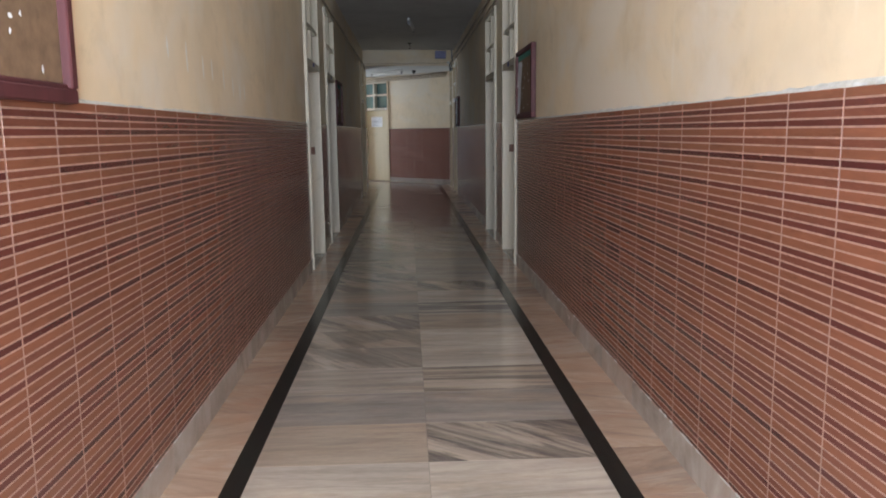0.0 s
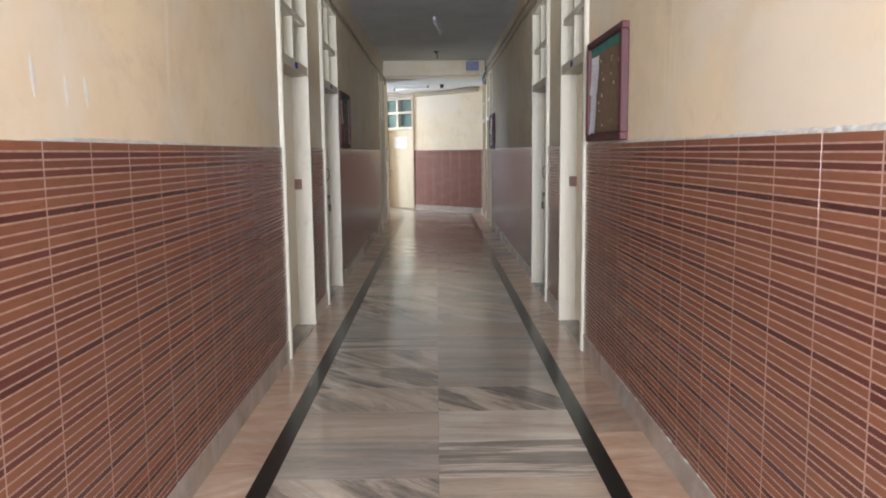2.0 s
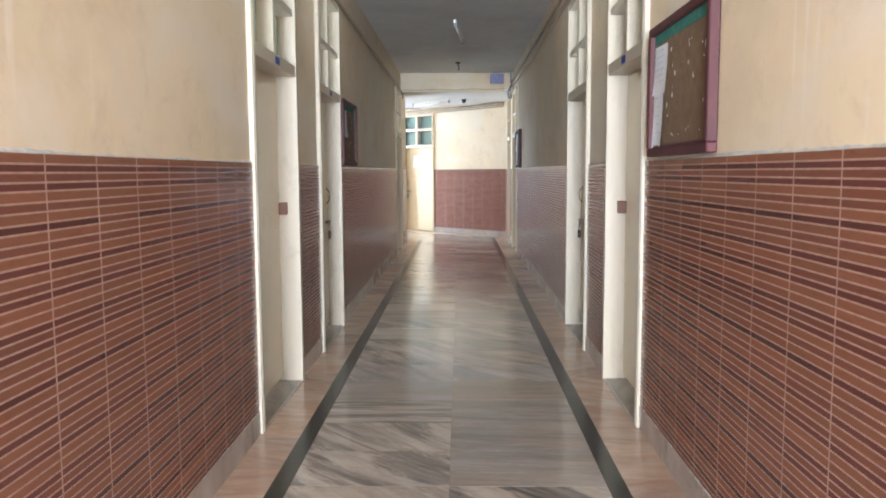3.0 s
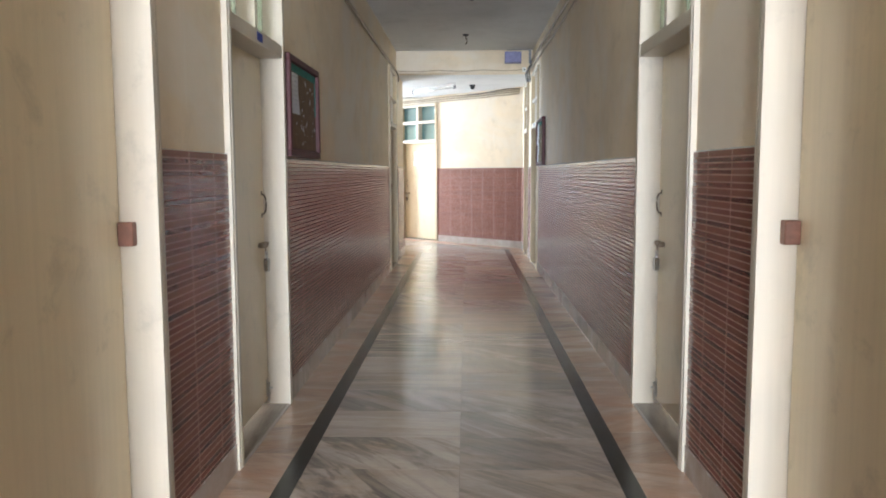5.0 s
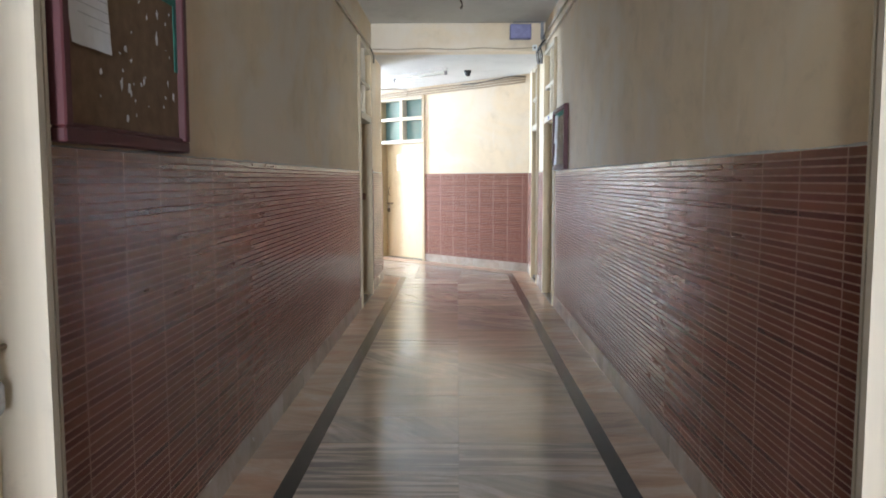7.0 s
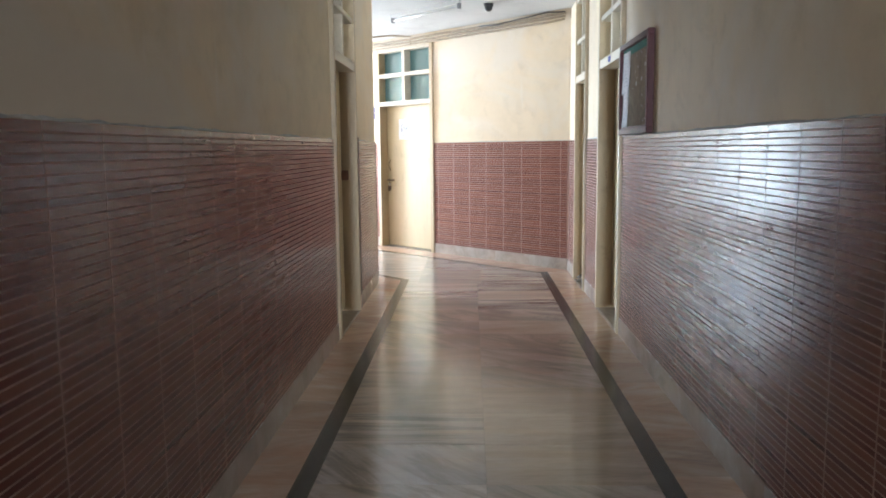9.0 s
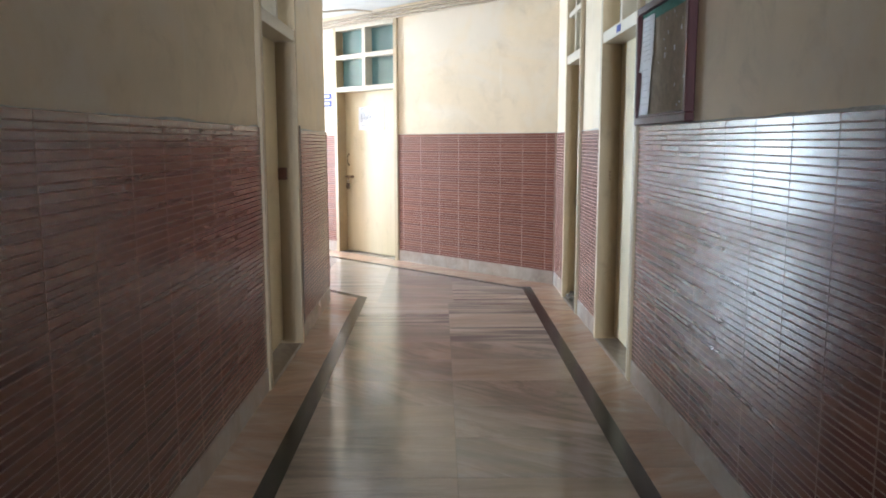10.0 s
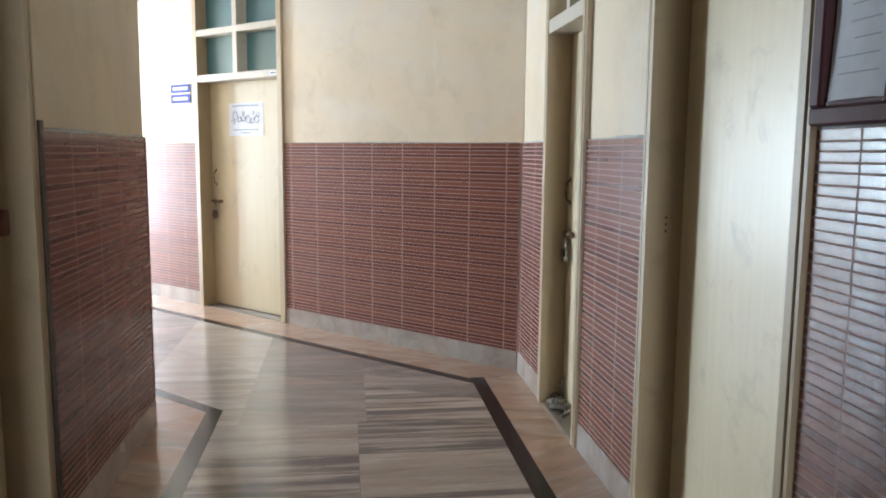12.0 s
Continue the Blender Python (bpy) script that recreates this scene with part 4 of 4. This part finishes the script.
def strip_geometry(x0, x1, z0, z1, lean=0.0):
    """One raised glazed strip: a front face with four sloping edges; lean is how far one end stands proud."""
    c = 0.001
    vs = [(x0, -0.0022, z0), (x1, -0.0022, z0), (x1, -0.0022, z1), (x0, -0.0022, z1), (x0 + c, max(0.0, lean), z0 + c), (x1 - c, max(0.0, -lean), z0 + c), (x1 - c, max(0.0, -lean), z1 - c), (x0 + c, max(0.0, lean), z1 - c)]
    fs = [(5, 4, 7, 6), (1, 0, 4, 5), (2, 1, 5, 6), (3, 2, 6, 7), (0, 3, 7, 4)]
    return vs, fs


def dado(parent, stretches, phase, near, seed, batch):
    """Bed, then strips: those within near as single pieces, the others joined."""
    rnd = random.Random(seed)
    tones = list(TILE)
    for a, b in stretches:
        boxes("tile_bed", GROUT, parent, (a + 0.001, b - 0.001, -0.0115, -0.0003, SKIRT - 0.001, DADO - 0.001))
    verts, faces, mats, shared = [], [], [], {}
    for a, b in stretches:
        k = math.floor((a - phase) / COLUMN)
        while phase + k * COLUMN < b - 0.006:
            x0, x1 = max(a + 0.001, phase + k * COLUMN), min(b - 0.001, phase + (k + 1) * COLUMN)
            k += 1
            if x1 - x0 < 0.008:
                continue
            whole = x1 - x0 > COLUMN - 1e-4
            lean = rnd.uniform(-0.0004, 0.0004)
            for j, (z0, z1, tone) in enumerate(courses):
                if rnd.random() < 0.01:
                    tone = rnd.choice("tmmdt")
                if whole and near[0] <= x0 and x1 <= near[1]:
                    key = (tone, round(z1 - z0, 4))
                    if key not in shared:
                        me = bpy.data.meshes.new("tile_strip")
                        vs, fs = strip_geometry(SIDE_GAP, COLUMN - SIDE_GAP, GAP, z1 - z0 - GAP)
                        me.from_pydata(vs, [], fs)
                        me.materials.append(batch[tone])
                        shared[key] = me
                    ob = new("tile_strip", shared[key])
                    ob.parent = parent
                    ob.location = (x0, 0, z0)
                else:
                    vs, fs = strip_geometry(x0 + SIDE_GAP, x1 - SIDE_GAP, z0 + GAP, z1 - GAP, lean)
                    n = len(verts)
                    verts += vs
                    faces += [tuple(i + n for i in f) for f in fs]
                    mats += [tones.index(tone)] * 5
    me = bpy.data.meshes.new("tile_strips")
    me.from_pydata(verts, [], faces)
    for t in tones:
        me.materials.append(batch[t])
    me.polygons.foreach_set("material_index", mats)
    ob = new("tile_strips", me)
    ob.parent = parent
    tagged(ob, "glazed wood-grain tile strips in browns and maroon", kind="stuff")


dado(wall_left, SPAN_LEFT[-1:], left_s(1.147), (left_s(3.3), left_s(1.7)), 1, TILE)
dado(wall_left, SPAN_LEFT[:-1], left_s(1.147), (0, 0), 5, RED_TILE)
dado(wall_right, SPAN_RIGHT[:1], right_s(1.16), (right_s(1.7), right_s(3.3)), 2, TILE)
dado(wall_right, SPAN_RIGHT[1:], right_s(1.16), (0, 0), 6, RED_TILE)
dado(wall_far, SPAN_FAR, 0.116, (0.39, 1.9), 3, RED_TILE)
dado(wall_inner, [(0.01, LEN_INNER - 0.01)], 0.01, (0, 0), 4, RED_TILE)


# ---- mortar, smears and scars on the walls ----
MORTAR = simple("pale_mortar", (0.5, 0.5, 0.49), 0.85, 0, 0.25, 25, 0.5)
PALE_GROUT = simple("pale_joint_grout", (0.38, 0.28, 0.235), 0.8, 0, 0.2, 30, 0.2)
PUTTY = simple("white_putty", (0.7, 0.68, 0.65), 0.7, 0, 0.08, 25, 0.1)


def ragged(name, parent, a, b, z, low, high, thick, mat, seed, back=-0.0125):
    """A ragged bead of mortar along a wall."""
    rnd = random.Random(seed)
    bm = bmesh.new()
    n = max(8, int((b - a) / 0.035))
    rows, h = [], (low + high) / 2
    for k in range(n + 1):
        x = a + (b - a) * k / n
        h = min(high, max(low, h + rnd.uniform(-1, 1) * (high - low) * 0.35))
        t = thick * rnd.uniform(0.6, 1.2)
        rows.append([bm.verts.new((x, back, z)), bm.verts.new((x, back + t, z)), bm.verts.new((x, back + t * 0.8, z + h * 0.5)), bm.verts.new((x, back, z + h))])
    for p, q in zip(rows, rows[1:]):
        for i in range(3):
            bm.faces.new((p[i], q[i], q[i + 1], p[i + 1]))
    return part(name, bm, mat, parent)


for i, (a, b) in enumerate(SPAN_LEFT):
    ragged("mortar_bead", wall_left, a, b, DADO - 0.002, 0.003, 0.014, 0.012, MORTAR, 100 + i)
    ragged("skirting_bead", wall_left, a, b, SKIRT - 0.003, 0.002, 0.008, 0.014, MORTAR, 150 + i)
for i, (a, b) in enumerate(SPAN_RIGHT):
    thickest = 0.02 if i == 0 else 0.014
    cut = min(b, right_s(4.4)) if i == 0 else b
    ragged("mortar_bead", wall_right, a, cut, DADO - 0.002, 0.006, thickest, 0.012, MORTAR, 200 + i)
    if cut < b:
        ragged("mortar_bead", wall_right, cut, b, DADO - 0.002, 0.003, 0.016, 0.012, MORTAR, 230)
    ragged("skirting_bead", wall_right, a, b, SKIRT - 0.003, 0.003, 0.018 if i == 0 else 0.008, 0.015, MORTAR, 250 + i)
ragged("mortar_bead", wall_far, 0.02, 2.29, DADO - 0.002, 0.003, 0.012, 0.012, MORTAR, 300)


def smear(parent, s, z0, z1, w, lean, mat, seed):
    rnd = random.Random(seed)
    bm = bmesh.new()
    n = 10
    rows = []
    for k in range(n + 1):
        u = k / n
        half = w / 2 * math.sin(math.pi * min(0.97, max(0.06, u))) ** 0.5 * rnd.uniform(0.75, 1.15)
        x, z = s + lean * u + rnd.uniform(-0.002, 0.002), z0 + (z1 - z0) * u
        rows.append((bm.verts.new((x - half, -0.0114, z)), bm.verts.new((x, -0.0106, z)), bm.verts.new((x + half, -0.0114, z))))
    for p, q in zip(rows, rows[1:]):
        bm.faces.new((p[0], p[1], q[1], q[0]))
        bm.faces.new((p[1], p[2], q[2], q[1]))
    return part("putty_smear", bm, mat, parent)


SMEARS = [(2.90, 1.70, 1.84), (3.19, 1.69, 1.80), (3.37, 1.69, 1.805), (3.625, 1.66, 1.785), (3.85, 1.63, 1.745), (4.04, 1.62, 1.71), (4.17, 1.62, 1.715), (2.61, 1.74, 1.83)]
for i, (y, z0, z1) in enumerate(SMEARS):
    smear(wall_left, left_s(y), z0, z1, 0.026, 0.012, PUTTY, 400 + i)

# fresh white grout in some upright joints
for i, (y, z0, z1) in enumerate([(4.447, 1.23, 1.51), (4.747, 0.83, 1.05), (4.747, 0.18, 0.58), (5.047, 0.86, 0.98), (3.847, 1.43, 1.51), (3.547, 0.9, 1.1)]):
    s = left_s(y)
    boxes("grout_line", PALE_GROUT, wall_left, (s - 0.0022, s + 0.0022, -0.003, -0.0001, z0, z1))
for i, (y, z0, z1) in enumerate([(4.16, 1.42, 1.487), (3.86, 0.58, 1.05), (3.56, 0.59, 0.73), (5.06, 1.44, 1.505), (1.46, 0.5, 1.2)]):
    s = right_s(y)
    boxes("grout_line", GROUT, wall_right, (s - 0.0024, s + 0.0024, -0.003, -0.0001, z0, z1))
# chipped glaze
for i, (y, z) in enumerate([(15.70, 1.478), (16.18, 1.468), (15.9, 1.475), (14.9, 1.21)]):
    bm = bmesh.new()
    rnd = random.Random(500 + i)
    r = 0.016 if i == 0 else 0.008
    pts = [bm.verts.new((left_s(y) + r * 2.4 * rnd.uniform(0.5, 1) * math.cos(a), 0.0008, z + r * rnd.uniform(0.5, 1) * math.sin(a))) for a in [k * math.tau / 9 for k in range(9)]]
    bm.faces.new(pts)
    part("chip", bm, BRONZE, wall_left)
for y, z in ((14.06, 1.43), (14.13, 1.245)):
    bm = bmesh.new()
    pts = [bm.verts.new((right_s(y) + 0.011 * math.cos(a), 0.0008, z + 0.007 * math.sin(a))) for a in [k * math.tau / 7 for k in range(7)]]
    bm.faces.new(pts)
    part("chip", bm, BRONZE, wall_right)
